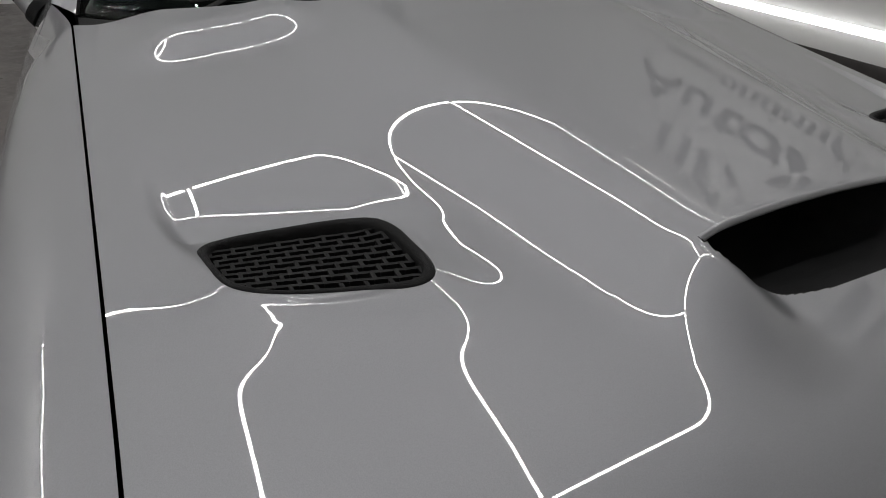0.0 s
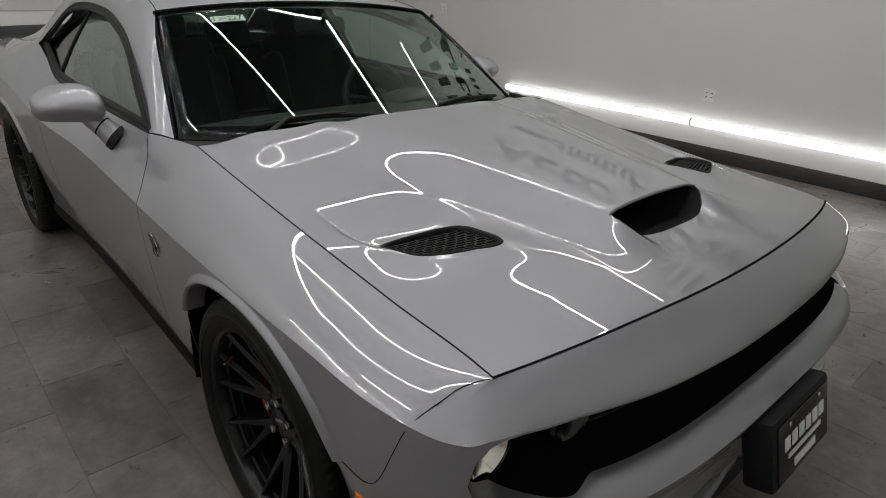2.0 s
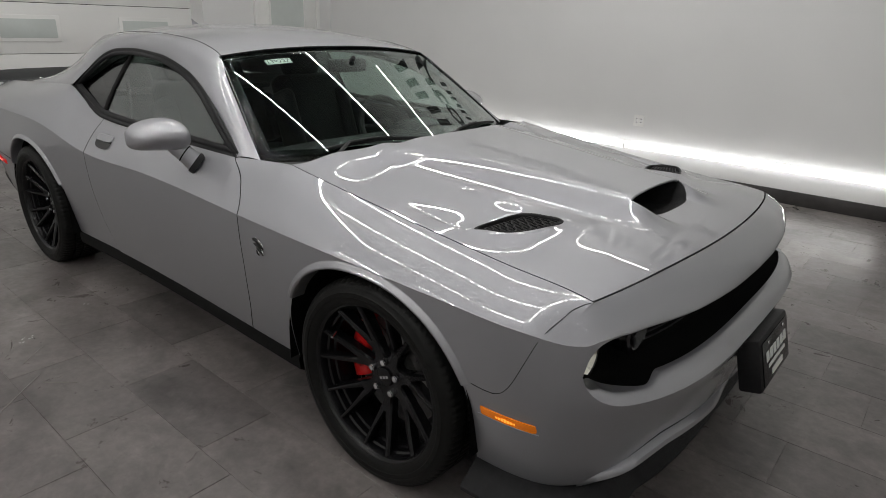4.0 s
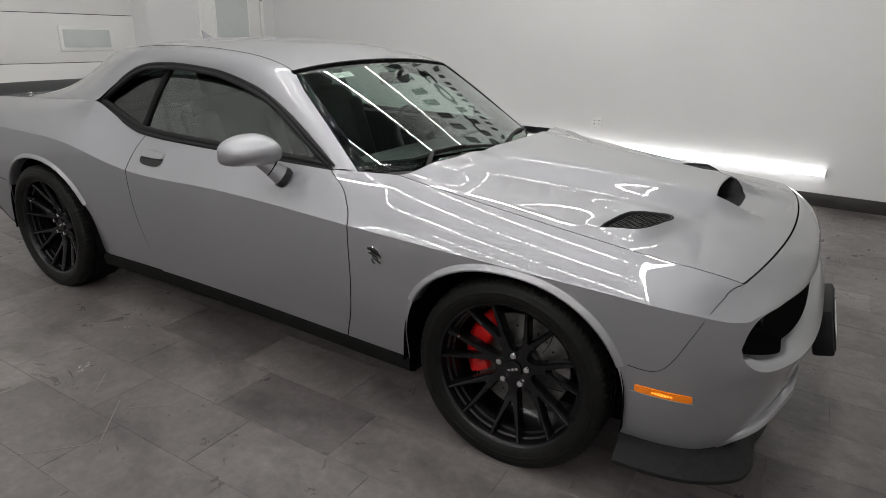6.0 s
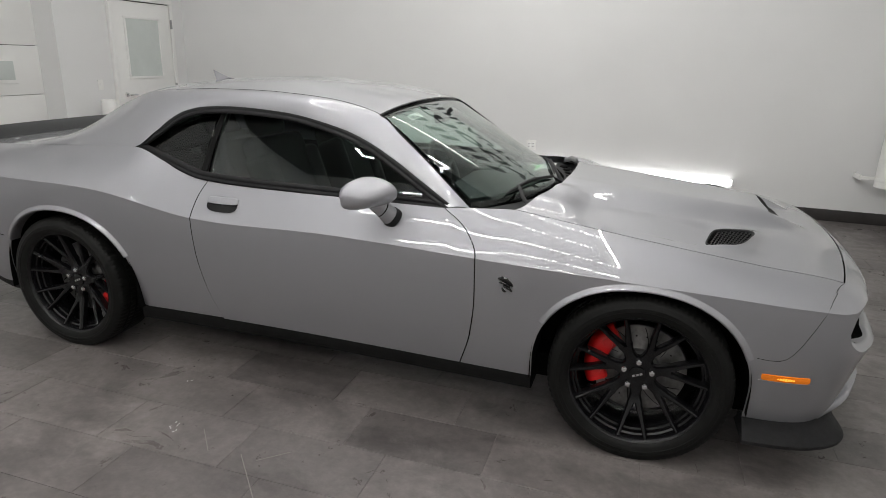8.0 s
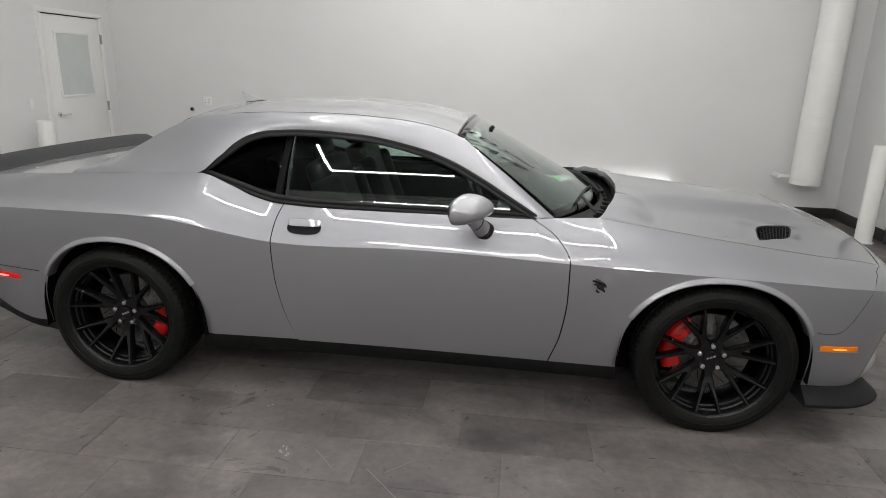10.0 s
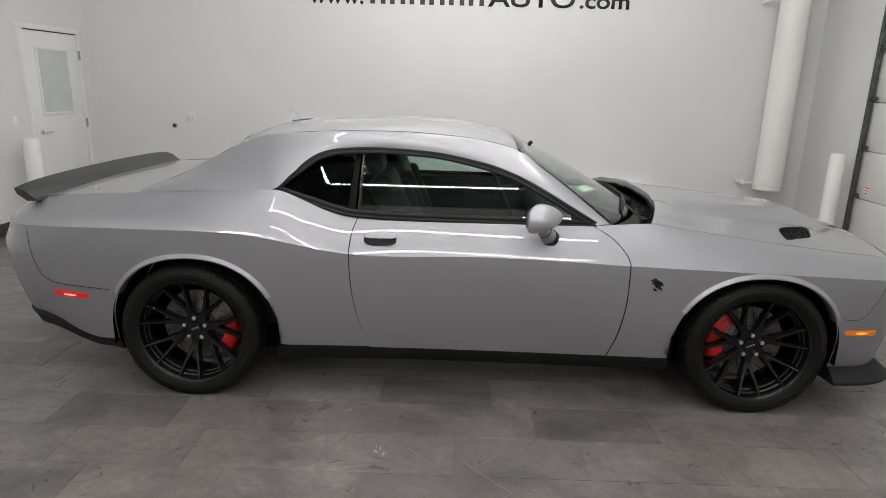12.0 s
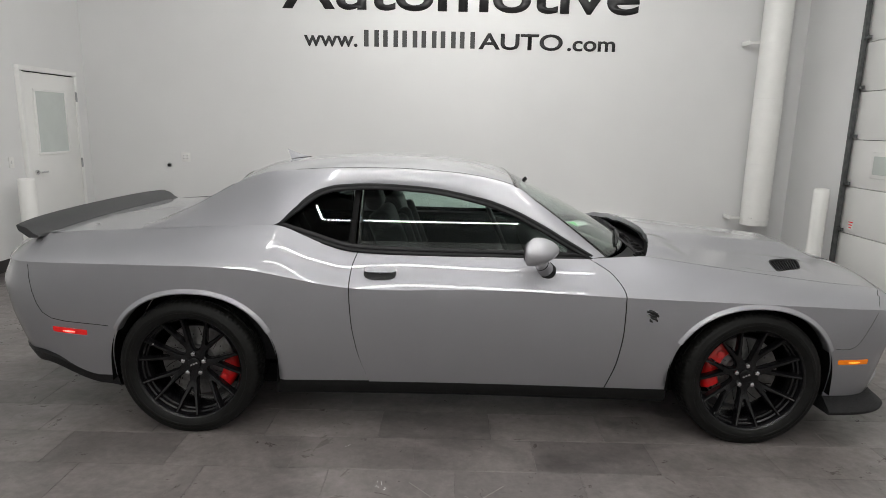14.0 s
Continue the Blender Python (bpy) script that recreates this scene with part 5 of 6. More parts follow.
    for k in range(7):
        a0 = spin + 2 * math.pi * k / 7
        blade(a0, [(0.040, 0, 0.020, 0.050, 0.03), (0.060, 0, 0.0330, 0.0500, 0.03), (0.070, 0, 0.0265, 0.0490, 0.032), (0.080, 0, 0.0225, 0.0482, 0.034), (0.093, 0, 0.0208, 0.0490, 0.036),
                   (0.106, 0, 0.0222, 0.0520, 0.037), (0.118, 0, 0.0258, 0.0556, 0.038), (0.130, 0, 0.0305, 0.0600, 0.038)])
        for s in (-1, 1):
            blade(a0, [(0.112, s * 0.0110, 0.0115, 0.0536, 0.034), (0.126, s * 0.0135, 0.0132, 0.0580, 0.036), (0.140, s * 0.0165, 0.0138, 0.0635, 0.038), (0.152, s * 0.0205, 0.0135, 0.0680, 0.040),
                       (0.170, s * 0.0270, 0.0122, 0.0750, 0.041), (0.195, s * 0.0352, 0.0112, 0.0850, 0.042), (0.225, s * 0.0440, 0.0100, 0.0965, 0.044), (0.250, s * 0.0510, 0.0096, 0.1065, 0.046), (0.268, s * 0.0560, 0.0100, 0.1150, 0.048)])
    hub = [(0.020, 0.049), (0.050, 0.0495), (0.062, 0.0495), (0.070, 0.048), (0.074, 0.041), (0.074, 0.015)]
    sheet("hub", [ring(r, w, 48) for r, w in hub], WHEEL, wheel, close_m=True, sharp=40)
    for k in range(5):
        a = math.pi / 2 + 2 * math.pi * k / 5
        bm = bmesh.new()
        px, pz = x + 0.0575 * math.cos(a), hub_z + 0.0575 * math.sin(a)
        cyl_bm(bm, 0.0125, 0.024, (px, sg * (yc + 0.051), pz), Matrix.Rotation(math.pi / 2, 4, "X"), 6, bevel=0.002)
        cyl_bm(bm, 0.0100, 0.008, (px, sg * (yc + 0.0635), pz), Matrix.Rotation(math.pi / 2, 4, "X"), 12, bevel=0.002)
        part("lug_nut", bm, CHROME, wheel, "chrome lug nut")
    bm = bmesh.new()
    cyl_bm(bm, 0.034, 0.012, (x, sg * (yc + 0.051), hub_z), Matrix.Rotation(math.pi / 2, 4, "X"), 32, bevel=0.004)
    cap = part("centre_cap", bm, WHEEL, wheel)
    for k in (-1, 0, 1):
        box("cap_mark", (0.011, 0.002, 0.009), (x + k * 0.014, sg * (yc + 0.0575), hub_z + k * 0.006), CHROME, cap, turn=Matrix.Rotation(-0.5, 4, "Y"))
    # brake
    prof = [(0.06, 0.010), (0.085, 0.010), (0.09, -0.008), (0.095, -0.010), (0.192, -0.010), (0.195, -0.014), (0.195, -0.042)]
    rotor = sheet("brake_rotor", [ring(r, w, 64) for r, w in prof], ROTOR, wheel, "bare steel slotted brake rotor", close_m=True, sharp=30)
    for k in range(10):
        a = 2 * math.pi * k / 10
        sheet("rotor_slot", [[(x + r * math.cos(a + (r - 0.1) * 3 + q), sg * (yc - 0.0085), hub_z + r * math.sin(a + (r - 0.1) * 3 + q)) for r in np.linspace(0.105, 0.185, 8)] for q in (0, 0.022)], GAP, rotor)
    for r in (0.145,):
        for k in range(16):
            a = 2 * math.pi * (k + (0.5 if r > 0.15 else 0)) / 22
            cyl("rotor_hole", 0.0035, 0.003, (x + r * math.cos(a), sg * (yc - 0.0095), hub_z + r * math.sin(a)), GAP, rotor, Matrix.Rotation(math.pi / 2, 4, "X"), 8)
    big = x > 0
    span = 0.72 if big else 0.46
    rows = []
    for q in np.linspace(-1, 1, 17):
        a = cal_angle + span * q
        e = 1 - 0.10 * abs(q) ** 4
        r0, r1 = 0.128 if big else 0.14, 0.214
        rows.append([(x + r * math.cos(a), sg * (yc + w * e), hub_z + r * math.sin(a)) for r, w in
                     ((r0, -0.03), (r0 + 0.004, 0.008), (r0 + 0.014, 0.018), (r1 - 0.03, 0.022), (r1 - 0.010, 0.016), (r1 + 0.008, -0.004), (r1 + 0.008, -0.06))])
    cal = sheet("brake_caliper", rows, RED, wheel, "red painted brake caliper", sharp=50)
    for end in (rows[0], rows[-1]):
        mesh_object("caliper_end", end, [tuple(range(len(end)))], RED, cal)
    for q in (-0.55, 0.0, 0.55):
        a = cal_angle + span * q
        cyl("caliper_piston", 0.021 if big else 0.017, 0.012, (x + 0.168 * math.cos(a), sg * (yc + 0.022), hub_z + 0.168 * math.sin(a)), RED, cal, Matrix.Rotation(math.pi / 2, 4, "X"), 20, 0.004)
    a = cal_angle + span * 1.05
    cyl("bleed_screw", 0.006, 0.02, (x + 0.185 * math.cos(a), sg * (yc + 0.018), hub_z + 0.185 * math.sin(a)), CHROME, cal, n=8)
    av = spin + 0.2 - math.pi * 0.72
    tube("valve_stem", [(x + 0.236 * math.cos(av), sg * (yc + 0.085), hub_z + 0.236 * math.sin(av)), (x + 0.222 * math.cos(av), sg * (yc + 0.112), hub_z + 0.222 * math.sin(av))], 0.0045, CHROME, wheel, 8)
    return wheel


build_wheel(1.462, -1, math.pi - 0.28, -math.pi / 2 + 0.03)
build_wheel(-1.473, -1, -0.24, -math.pi / 2 - 0.12)
build_wheel(1.462, 1, math.pi - 0.28, -math.pi / 2)
build_wheel(-1.473, 1, -0.24, -math.pi / 2)

# ---------------------------------------------------------------- mirrors, handles, badges, markers
for sg in (-1, 1):
    cx, cy, cz = 0.297, 0.998, 1.026
    n, m = 26, 40
    rows = []
    for i in range(n):
        ph = -math.pi / 2 + math.pi * i / (n - 1)
        row = []
        for j in range(m):
            th = 2 * math.pi * j / m
            sx = lambda v, e: math.copysign(abs(v) ** e, v)
            ly = sx(math.sin(ph), 0.85)
            rr = abs(math.cos(ph)) ** 0.55
            lx = rr * sx(math.cos(th), 0.85 if math.cos(th) > 0 else 0.5)
            lz = rr * sx(math.sin(th), 0.8)
            px = lx * (0.110 if lx > 0 else 0.045)
            pz = lz * (0.064 - 0.012 * ly * (1 if lz > 0 else 0.4)) * (1 - (0.45 if lz < 0 else 0.30) * max(0, lx) ** 1.5)
            py = ly * 0.100
            row.append((cx + px - py * 0.38, sg * (cy + py), cz + pz - 0.012 * abs(ly) ** 2))
        rows.append(row)
    mir = sheet("door_mirror", rows, PAINT, car, "silver door mirror on a stalk", close_m=True)
    ring_ = [(cx - 0.043 - q * 0.36, sg * (cy + q), cz + p) for q, p in [(0.082 * math.cos(a), 0.050 * math.sin(a)) for a in np.linspace(0, 2 * math.pi, 33)[:-1]]]
    mesh_object("mirror_glass", ring_, [tuple(range(len(ring_)))], CHROME, mir, "mirror glass", smooth=False)
    tube("mirror_stalk", [(cx + 0.012, sg * (cy - 0.055), cz - 0.040), (cx + 0.045, sg * (cy - 0.090), cz - 0.082), (cx + 0.072, sg * (cy - 0.118), cz - 0.118)], [0.034, 0.036, 0.042], PAINT, mir, 20)
    tube("stalk_ring", [(cx + 0.043, sg * (cy - 0.088), cz - 0.080), (cx + 0.046, sg * (cy - 0.091), cz - 0.083)], 0.0368, GAP, mir, 20)
    tube("stalk_gasket", [(cx + 0.069, sg * (cy - 0.114), cz - 0.114), (cx + 0.082, sg * (cy - 0.130), cz - 0.130)], [0.045, 0.048], GRAIN, mir, 20)

    def flank(x, z, out=0.0):
        return flank_point(x, z, sg, out)
    def super_loop(x, z, a, b, e, n=36):
        out = []
        for t in np.linspace(0, 2 * math.pi, n + 1)[:-1]:
            c, q = math.cos(t), math.sin(t)
            out.append((x + a * math.copysign(abs(c) ** e, c), z + b * math.copysign(abs(q) ** e, q)))
        return out
    # flat trim-black sheet stands for the shade inside the uncut handle recess
    pocket = [[flank(-0.481 + (px + 0.481) * q, 0.877 + (pz - 0.877) * q, 0.0022) for px, pz in super_loop(-0.481, 0.8775, 0.083, 0.0335, 0.70)] for q in (1.0, 0.6, 0.05)]
    pk = sheet("pocket_shade", pocket, TRIM, car, close_m=True)
    rim_ = [flank(px, pz, 0.002) for px, pz in super_loop(-0.481, 0.8775, 0.084, 0.0345, 0.70)]
    tube("pocket_edge", rim_ + rim_[:1], 0.0016, PAINT, pk, 6)
    rows = []
    for q, out_ in ((1.0, 0.0022), (0.985, 0.0065), (0.94, 0.0095), (0.82, 0.0105)):
        rows.append([flank(-0.481 + (px + 0.481) * (1 - (1 - q) * 0.5), 0.8955 + (pz - 0.8955) * q, out_ * (1.0 - 0.25 * (pz - 0.8955) / 0.015) if out_ > 0.003 else out_) for px, pz in super_loop(-0.481, 0.8955, 0.0825, 0.0150, 0.42)])
    bar = sheet("door_handle", rows, PAINT, pk, "silver bar handle", close_m=True)
    mesh_object("handle_face", rows[-1], [tuple(range(len(rows[-1])))], PAINT, bar, smooth=False)
    # badge: dark swept strokes with a bright rim
    def stroke(pts, widths, out, mat, name, parent):
        left, rght = [], []
        for k, (px, pz) in enumerate(pts):
            qx, qz = pts[min(k + 1, len(pts) - 1)]
            rx, rz = pts[max(k - 1, 0)]
            dx, dz = qx - rx, qz - rz
            l = math.hypot(dx, dz)
            left.append(flank(px - dz / l * widths[k], pz + dx / l * widths[k], out))
            rght.append(flank(px + dz / l * widths[k], pz - dx / l * widths[k], out))
        return sheet(name, [left, rght], mat, parent, thick=0.003)
    strokes = [([(0.876, 0.722), (0.892, 0.724), (0.910, 0.718), (0.927, 0.708), (0.938, 0.695)], [0.003, 0.0085, 0.009, 0.008, 0.002]),
               ([(0.880, 0.706), (0.896, 0.706), (0.912, 0.700), (0.928, 0.690)], [0.002, 0.0055, 0.0065, 0.002]),
               ([(0.897, 0.694), (0.910, 0.689), (0.928, 0.681), (0.934, 0.671)], [0.002, 0.0055, 0.005, 0.0015]),
               ([(0.893, 0.684), (0.899, 0.674), (0.910, 0.667)], [0.0015, 0.0050, 0.002])]
    bd = stroke(strokes[0][0], strokes[0][1], 0.0055, TRIM, "fender_badge", car)
    tagged(bd, "dark swept fender badge with a bright rim")
    for pts, wd in strokes[1:]:
        stroke(pts, wd, 0.0055, TRIM, "badge_stroke", bd)
    for pts, wd in strokes:
        stroke(pts, [w + 0.0016 for w in wd], 0.0035, CHROME, "badge_rim", bd)

    for name, x0, x1, zf, mat, lit, label in (("front_marker", 1.892, 2.078, lambda x: 0.460 - 0.0 * x, AMBER, AMBER_LIT, "amber side marker lamp"),
                                              ("rear_marker", -2.172, -1.990, lambda x: 0.552 - (x + 2.172) * 0.09, RED_LENS, RED_LIT, "lit red side marker lamp")):
        amount = 0.068 if x0 > 0 else 0.085
        def spot(x, z, out):
            w = half_width(x) - low_inset(z, 0.265, float(ZC(x)) if x0 > 0 else 0.80, amount if x0 > 0 else 0.085)
            return (x, sg * (w + out), z)
        rows = []
        xs = np.linspace(x0, x1, 12)
        for dz, out in ((0.0145, -0.006), (0.013, 0.004), (0.0, 0.006), (-0.013, 0.004), (-0.0145, -0.006)):
            rows.append([spot(x, zf(x) + dz * (1 if 0 < i < 11 else 0.85), out if 0 < i < 11 else -0.004) for i, x in enumerate(xs)])
        mk = sheet(name, rows, mat, car, label, sharp=50)
        xm = (x0 + x1) / 2
        for k in range(-3, 4):
            x = xm + 0.009 * k
            sheet("bulb", [[spot(x + dx, zf(x) + dz, 0.0068) for dx in (-0.0038, 0.0038)] for dz in (-0.006 + 0.001 * abs(k), 0.006 - 0.001 * abs(k))], lit, mk)
        tube("marker_edge", [spot(x, zf(x) - 0.0160, 0.002) for x in xs], 0.0014, PAINT, mk, 6)

# ---------------------------------------------------------------- spoiler
sp = []
for s in np.linspace(-1, 1, 49):
    y = 0.848 * s
    b = 1 - abs(s) ** 2.4
    xf, xr = -2.215 - 0.035 * b - 0.03 * abs(s) ** 8, -2.355 - 0.055 * b
    zf = 1.026 + 0.016 * b
    zr = 1.088 + 0.006 * b - 0.008 * abs(s) ** 10
    sp.append([(xf, y, zf - 0.012), (xf - 0.004, y, zf), (xf - 0.03, y, zf + 0.012), ((xf + xr) / 2, y, (zf + zr) / 2 + 0.010), (xr + 0.006, y, zr), (xr, y, zr - 0.006),
               (xr + 0.010, y, zr - 0.032), (xr + 0.06, y, zf - 0.014)])
spo = sheet("rear_spoiler", sp, SATIN, car, "satin black curved rear spoiler", close_m=True, sharp=40)
for end in (sp[0], sp[-1]):
    mesh_object("spoiler_end", [(p[0], p[1], p[2]) for p in end], [tuple(range(len(end)))], SATIN, spo, smooth=False)
cyl("trunk_badge", 0.012, 0.006, (-2.06, -0.62, 1.052), CHROME, car, n=16, bevel=0.002)

# ---------------------------------------------------------------- front plate holder
plate = box("plate_holder", (0.075, 0.345, 0.185), (2.400, 0.02, 0.462), BLACK, car, 0.012, "black plate bracket with a dealer plate", Matrix.Rotation(radians(-14), 4, "Y"))
tilt = Matrix.Translation((2.400, 0.02, 0.462)) @ Matrix.Rotation(radians(-14), 4, "Y")


def on_plate(name, size, at, mat, bevel=0.0):
    bm = bmesh.new()
    box_bm(bm, size, at, bevel)
    bmesh.ops.transform(bm, matrix=tilt, verts=bm.verts)
    return part(name, bm, mat, plate)


on_plate("plate", (0.004, 0.305, 0.150), (0.040, 0, 0), TRIM, 0.001)
for k in range(6):
    on_plate("print_bar", (0.002, 0.030, 0.034), (0.0425, -0.105 + 0.042 * k, 0.018), PAPER)
on_plate("print_bar", (0.002, 0.20, 0.012), (0.0425, 0.0, -0.018), PAPER)
on_plate("print_bar", (0.002, 0.13, 0.020), (0.0425, 0.0, -0.050), PAPER)
for s in (-1, 1):
    on_plate("plate_screw", (0.004, 0.012, 0.012), (0.043, s * 0.09, 0.060), CHROME, 0.002)

# ---------------------------------------------------------------- cabin
box("cabin_floor", (2.2, 1.42, 0.06), (-0.45, 0, 0.33), CARPET, car, 0.02)
dash = [[(x, y, z - 0.02 * (abs(y) / 0.72) ** 4) for y in np.linspace(-0.72, 0.72, 25)] for x, z in
        ((0.96, 0.925), (0.80, 0.945), (0.60, 0.955), (0.48, 0.950), (0.42, 0.92), (0.40, 0.84), (0.44, 0.74), (0.52, 0.60))]
dash_ob = sheet("dashboard", dash, GRAIN, car, "black dashboard", sharp=60)
hump = [[(0.44 + 0.14 * k, 0.37 + 0.17 * math.cos(a), 0.945 + 0.045 * math.sin(a) * (1 - 0.4 * k)) for a in np.linspace(0, math.pi, 13)] for k in np.linspace(0, 1, 5)]
sheet("gauge_hood", hump, GRAIN, dash_ob, thick=0.012)
wheel_c = Vector((0.22, 0.37, 0.90))
tl = Matrix.Rotation(radians(65), 4, "Y")
st = [wheel_c + tl @ Vector((0.185 * math.cos(a), 0.185 * math.sin(a), 0)) for a in np.linspace(0, 2 * math.pi, 41)]
steer = tube("steering_wheel", st, 0.016, LEATHER, car, 8, "black leather steering wheel")
for a in (0.2, math.pi - 0.2, -math.pi / 2):
    tube("wheel_spoke", [wheel_c, wheel_c + tl @ Vector((0.18 * math.sin(a) * -1, 0.18 * math.cos(a), 0))], 0.014, GRAIN, steer, 6)
cyl("wheel_hub", 0.06, 0.04, tuple(wheel_c), GRAIN, steer, tl, 20, 0.008)
box("centre_console", (1.0, 0.22, 0.28), (-0.05, 0, 0.50), GRAIN, car, 0.03)


def cabin_seat(x, y, width, lean, high):
    """Padded seat: cushion, back with side bolsters, head rest."""
    bm = bmesh.new()
    box_bm(bm, (0.52, width, 0.16), (x + 0.08, y, 0.56), 0.05, Matrix.Rotation(radians(-8), 4, "Y"), 4)
    seat = part("car_seat", bm, LEATHER, car, "black leather car seat", 60)
    rot = Matrix.Rotation(radians(-lean), 4, "Y")
    bm = bmesh.new()
    box_bm(bm, (0.13, width * 0.92, high), (x - 0.24, y, 0.60 + high / 2), 0.05, rot, 4)
    for s in (-1, 1):
        box_bm(bm, (0.17, 0.09, high * 0.8), (x - 0.20, y + s * width * 0.42, 0.60 + high * 0.45), 0.04, rot, 4)
    part("seat_back", bm, LEATHER, seat, "", 60)
    bm = bmesh.new()
    hx = x - 0.24 - math.sin(radians(lean)) * high * 0.72
    box_bm(bm, (0.10, width * 0.52, 0.19), (hx, y, 0.60 + high + 0.07), 0.045, rot, 4)
    part("head_rest", bm, LEATHER, seat, "", 60)


cabin_seat(-0.20, -0.37, 0.50, 20, 0.56)
cabin_seat(-0.20, 0.37, 0.50, 20, 0.56)
cabin_seat(-1.02, -0.34, 0.56, 26, 0.42)
cabin_seat(-1.02, 0.34, 0.56, 26, 0.42)
box("parcel_shelf", (0.62, 1.16, 0.03), (-1.50, 0, 1.02), CARPET, car, 0.01)
sheet("roof_lining", [[(lambda p: (p[0], p[1] * 0.97, p[2] - 0.028))(roof_point(i, s)) for s in np.linspace(-1, 1, 15)] for i in range(i0 + 1, i1, 4)], HEADLINER, car)
for sg in (-1, 1):
    sheet("door_trim", [[(x, sg * 0.80, z) for z in (0.36, 0.60, 0.80, 0.955)] for x in np.linspace(0.62, -1.25, 10)], GRAIN, car, thick=0.02)
    tube("pillar_trim", [(lambda p, q: tuple((np.array(p) * 0.5 + np.array(q) * 0.5) * (1, sg * 0.96, 1) - (0.02, 0, 0.02)))(inner_c[i], outer_c[i]) for i in range(3, i0, 4)], 0.024, HEADLINER, car, 8)
    tube("seat_belt", [(-0.62, sg * 0.68, 1.18), (-0.60, sg * 0.69, 0.95), (-0.56, sg * 0.70, 0.60)], 0.022, CARPET, car, 6, flat=0.2, up=(0, 1, 0))
bm = bmesh.new()
box_bm(bm, (0.03, 0.24, 0.065), (0.31, 0.0, 1.262), 0.014, Matrix.Rotation(radians(-12), 4, "Y"), 3)
rv = part("rear_view_mirror", bm, GRAIN, car, "black rear-view mirror")
tube("mirror_mount", [(0.32, 0, 1.27), (0.36, 0, 1.305)], 0.012, GRAIN, rv, 8)

# paper on the dashboard and the stock label inside the windshield
sheet_paper = [[(0.80 + 0.10 * u, 0.33 + 0.26 * v, 0.951 + 0.012 * math.sin(u * 3)) for v in np.linspace(0, 1, 8)] for u in np.linspace(-0.8, 0.8, 8)]
pp = tagged(sheet("paper_sheet", sheet_paper, PAPER, thick=0.001), "white paper with a green heading on the dashboard", "paper")
sheet("print_bar", [[(0.80 + 0.10 * u, 0.37 + 0.18 * v, 0.9535 + 0.012 * math.sin(u * 3)) for v in np.linspace(0, 1, 6)] for u in np.linspace(-0.6, -0.1, 5)], GREEN, pp)

label_rows = [[windshield_point(s, t, 0.010) for s in np.linspace(-0.70, -0.50, 6)] for t in np.linspace(0.868, 0.918, 4)]
lab = tagged(sheet("stock_label", label_rows, PAPER, thick=0.0006), "pale paper stock number label behind the windshield", "label")


def label_text():
    cu = bpy.data.curves.new("digits", "FONT")
    cu.body, cu.size, cu.offset = "139227", 1.0, 0.01
    tmp = new("digits", cu)
    me = bpy.data.meshes.new_from_object(tmp.evaluated_get(bpy.context.evaluated_depsgraph_get()))
    bpy.data.objects.remove(tmp)
    co = np.empty(len(me.vertices) * 3)
    me.vertices.foreach_get("co", co)
    co = co.reshape(-1, 3)
    lo, hi = co.min(0), co.max(0)
    for k, c in enumerate(co):
        u, v = (c[0] - lo[0]) / (hi[0] - lo[0]), (c[1] - lo[1]) / (hi[1] - lo[1])
        p = windshield_point(-0.685 + 0.17 * u, 0.876 + 0.034 * v, 0.0088)
        me.vertices[k].co = p
    me.materials.clear()
    me.materials.append(LETTER)
    me.update()
    ob = new("digits", me)
    ob.parent = lab


label_text()

# ---------------------------------------------------------------- floor marks
for k, (a, b) in enumerate((((-0.04, -1.475), (0.16, -1.685)), ((0.16, -1.685), (-0.04, -1.905)), ((-0.295, -1.378), (-0.18, -1.50)), ((0.142, -1.392), (0.04, -1.49)))):
    a, b = Vector((*a, 0.0015)), Vector((*b, 0.0015))
    d = b - a
    st = box("floor_tape", (d.length, 0.004, 0.002), (0, 0, 0), STRIP, None, 0.0005)
    st.location, st.rotation_euler = (a + b) / 2, (0, 0, math.atan2(d.y, d.x))
    tagged(st, "thin pale strip stuck on the tiled floor", "tape", "floor strips")
random.seed(4)
crumb = bmesh.new()
for cx, cy, n, spread in ((-0.75, -0.87, 12, 0.07), (-0.42, -1.36, 6, 0.05), (0.1, -0.95, 4, 0.5), (-0.2, -1.1, 6, 0.6)):
    for k in range(n):
        r = random.uniform(0.0010, 0.0028)
        box_bm(crumb, (r * random.uniform(1, 3), r, r * 0.8), (cx + random.gauss(0, spread), cy + random.gauss(0, spread * 0.5), r * 0.4), 0, Matrix.Rotation(random.uniform(0, 3), 4, "Z"))
tagged(part("floor_crumbs", crumb, GRAIN), "scattered dark grit and crumbs on the tiles", "grit", kind="stuff")
chips = bmesh.new()
for cx, cy, n in ((-0.43, -1.37, 7), (-0.62, -1.05, 2)):
    for k in range(n):
        box_bm(chips, (random.uniform(0.004, 0.012), 0.003, 0.001), (cx + random.gauss(0, 0.012), cy - 0.012 * k + random.gauss(0, 0.004), 0.001), 0, Matrix.Rotation(random.uniform(0.5, 2.2), 4, "Z"))
tagged(part("chipped_specks", chips, PAPER), "small pale chips scattered on the tiles", "chips", kind="stuff")

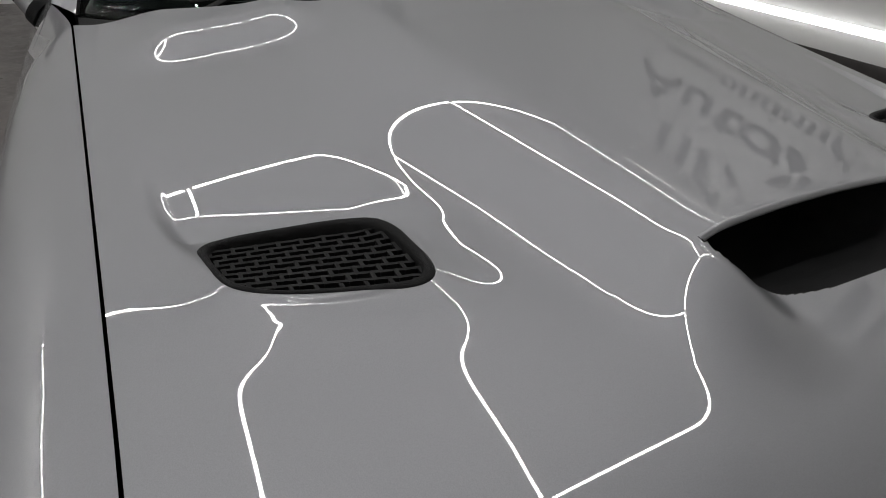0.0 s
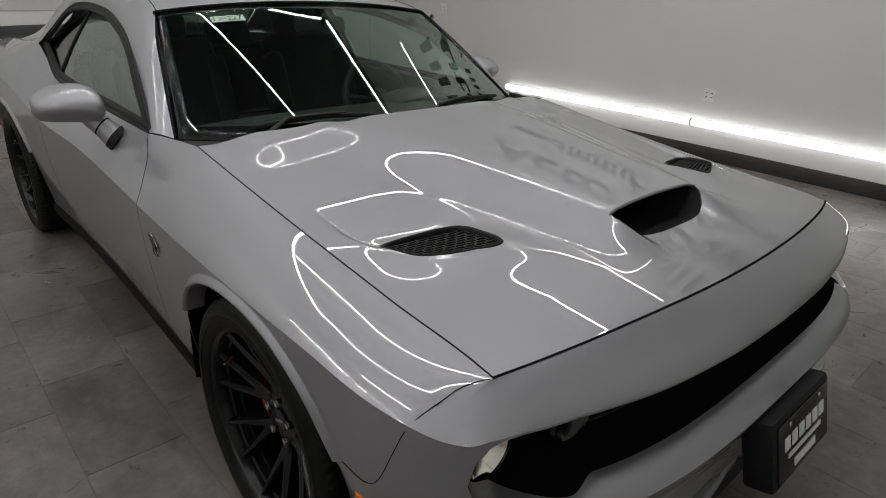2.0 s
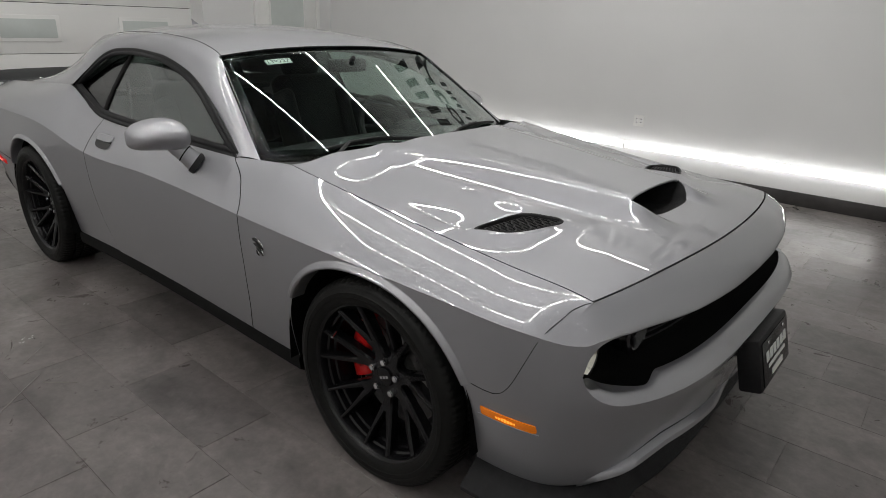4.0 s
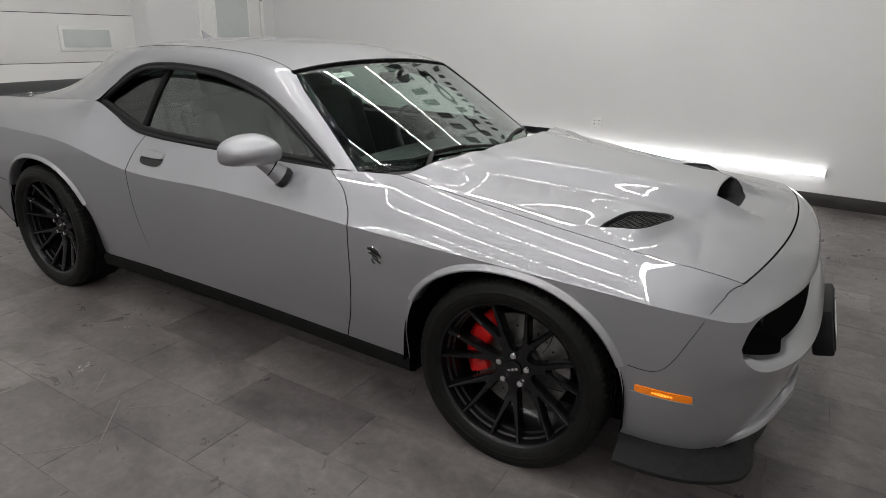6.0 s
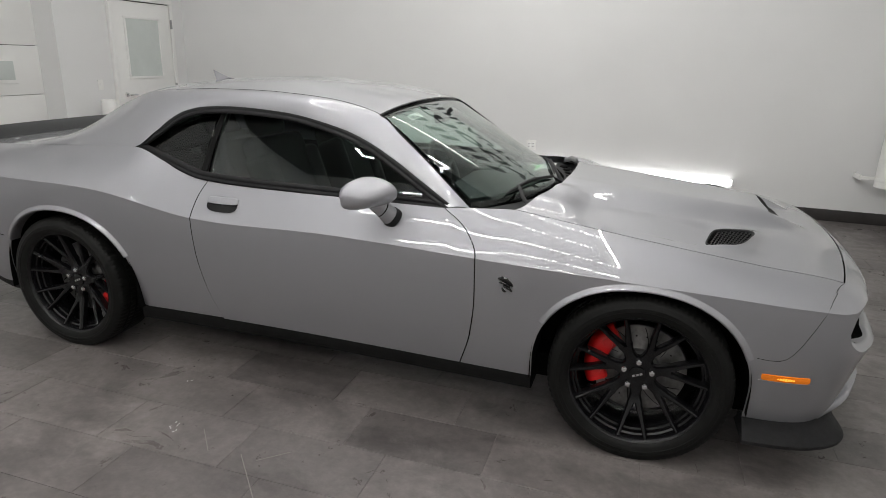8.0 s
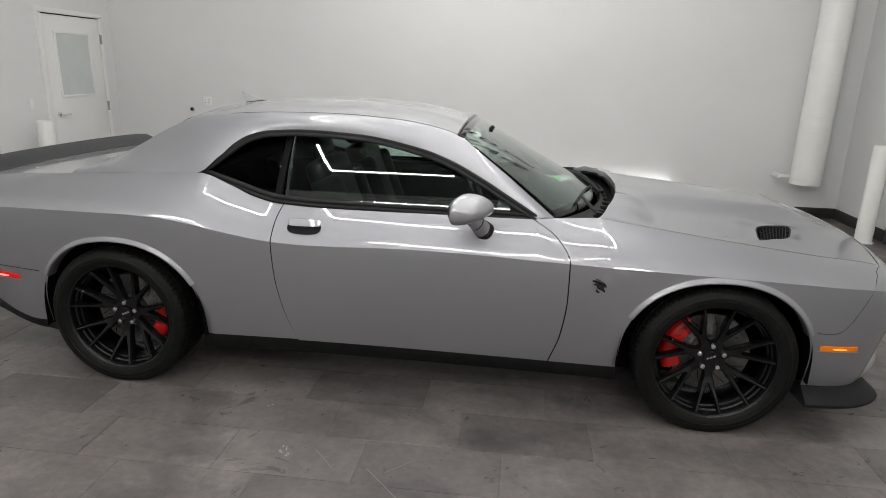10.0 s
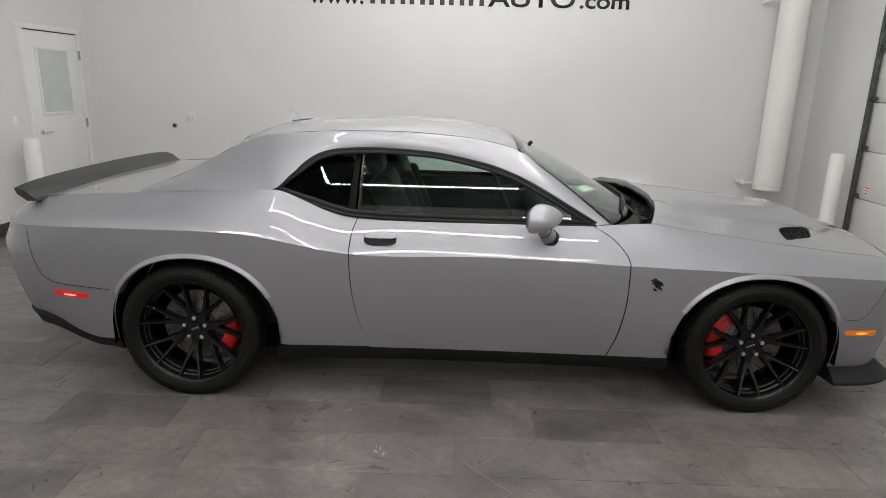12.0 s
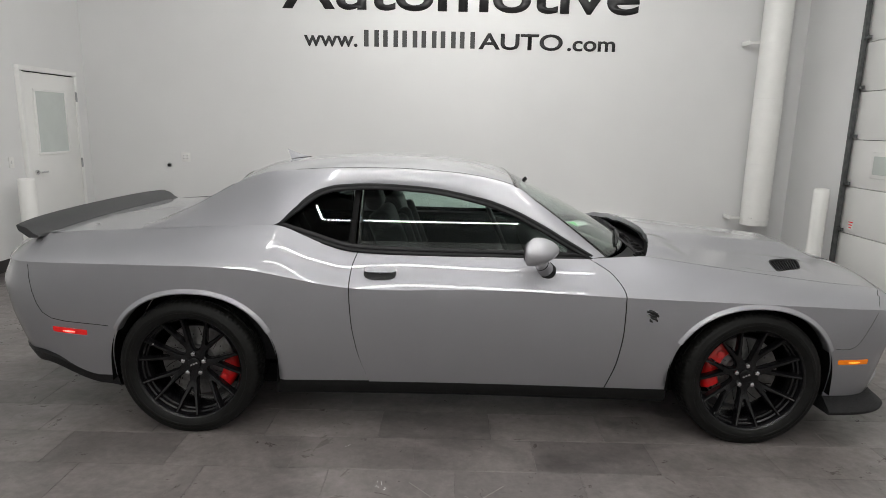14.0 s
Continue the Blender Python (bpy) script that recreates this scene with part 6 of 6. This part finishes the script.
# ---------------------------------------------------------------- tiled floor
floor = structure(box("floor", (RIGHT_X - LEFT_X + 0.3, WALL_Y - BACK_Y + 0.3, 0.1), ((RIGHT_X + LEFT_X) / 2, (WALL_Y + BACK_Y) / 2, -0.0525), GROUT),
                  "grey-brown rectangular floor tiles in running bond", "floor")
TW, TH, JOINT = 0.600, 0.3065, 0.0022
cache = {}


def tile_mesh(w, h):
    key = (round(w, 3), round(h, 3))
    if key not in cache:
        c, t = 0.0006, 0.009
        v = []
        for z, k in ((-t, 0), (-c, 0), (0, c)):
            v += [(-w / 2 + k, -h / 2 + k, z), (w / 2 - k, -h / 2 + k, z), (w / 2 - k, h / 2 - k, z), (-w / 2 + k, h / 2 - k, z)]
        f = [(8, 9, 10, 11)]
        for l in (0, 4):
            f += [(l + i, l + (i + 1) % 4, l + 4 + (i + 1) % 4, l + 4 + i) for i in range(4)]
        me = bpy.data.meshes.new("tile")
        me.from_pydata(v, [], f)
        me.materials.append(TILE)
        cache[key] = me
    return cache[key]


rest_v, rest_f = [], []
k0 = int((BACK_Y + 0.045) / TH) - 1
for k in range(k0, 20):
    y0, y1 = -0.045 + TH * k, -0.045 + TH * (k + 1)
    y0, y1 = max(y0, BACK_Y), min(y1, WALL_Y)
    if y1 - y0 < 0.02:
        continue
    start_x = 2.515 - 0.2 * k
    i = math.floor((LEFT_X - start_x) / TW)
    while start_x + i * TW < RIGHT_X:
        x0, x1 = max(start_x + i * TW, LEFT_X), min(start_x + (i + 1) * TW, RIGHT_X)
        i += 1
        if x1 - x0 < 0.02:
            continue
        me = tile_mesh(x1 - x0 - JOINT, y1 - y0 - JOINT)
        at = ((x0 + x1) / 2, (y0 + y1) / 2, random.uniform(-0.0004, 0.0004))
        if -2.05 < y0 and y1 < 3.4:
            ob = new("tile", me)
            ob.parent = floor
            ob.location = at
        else:
            n = len(rest_v)
            rest_v += [tuple(Vector(v.co) + Vector(at)) for v in me.vertices]
            rest_f += [tuple(n + q for q in p.vertices) for p in me.polygons]
rest = mesh_object("floor_tiles", rest_v, rest_f, TILE, floor, smooth=False)
tagged(rest, "grey-brown floor tiles further off", kind="stuff")
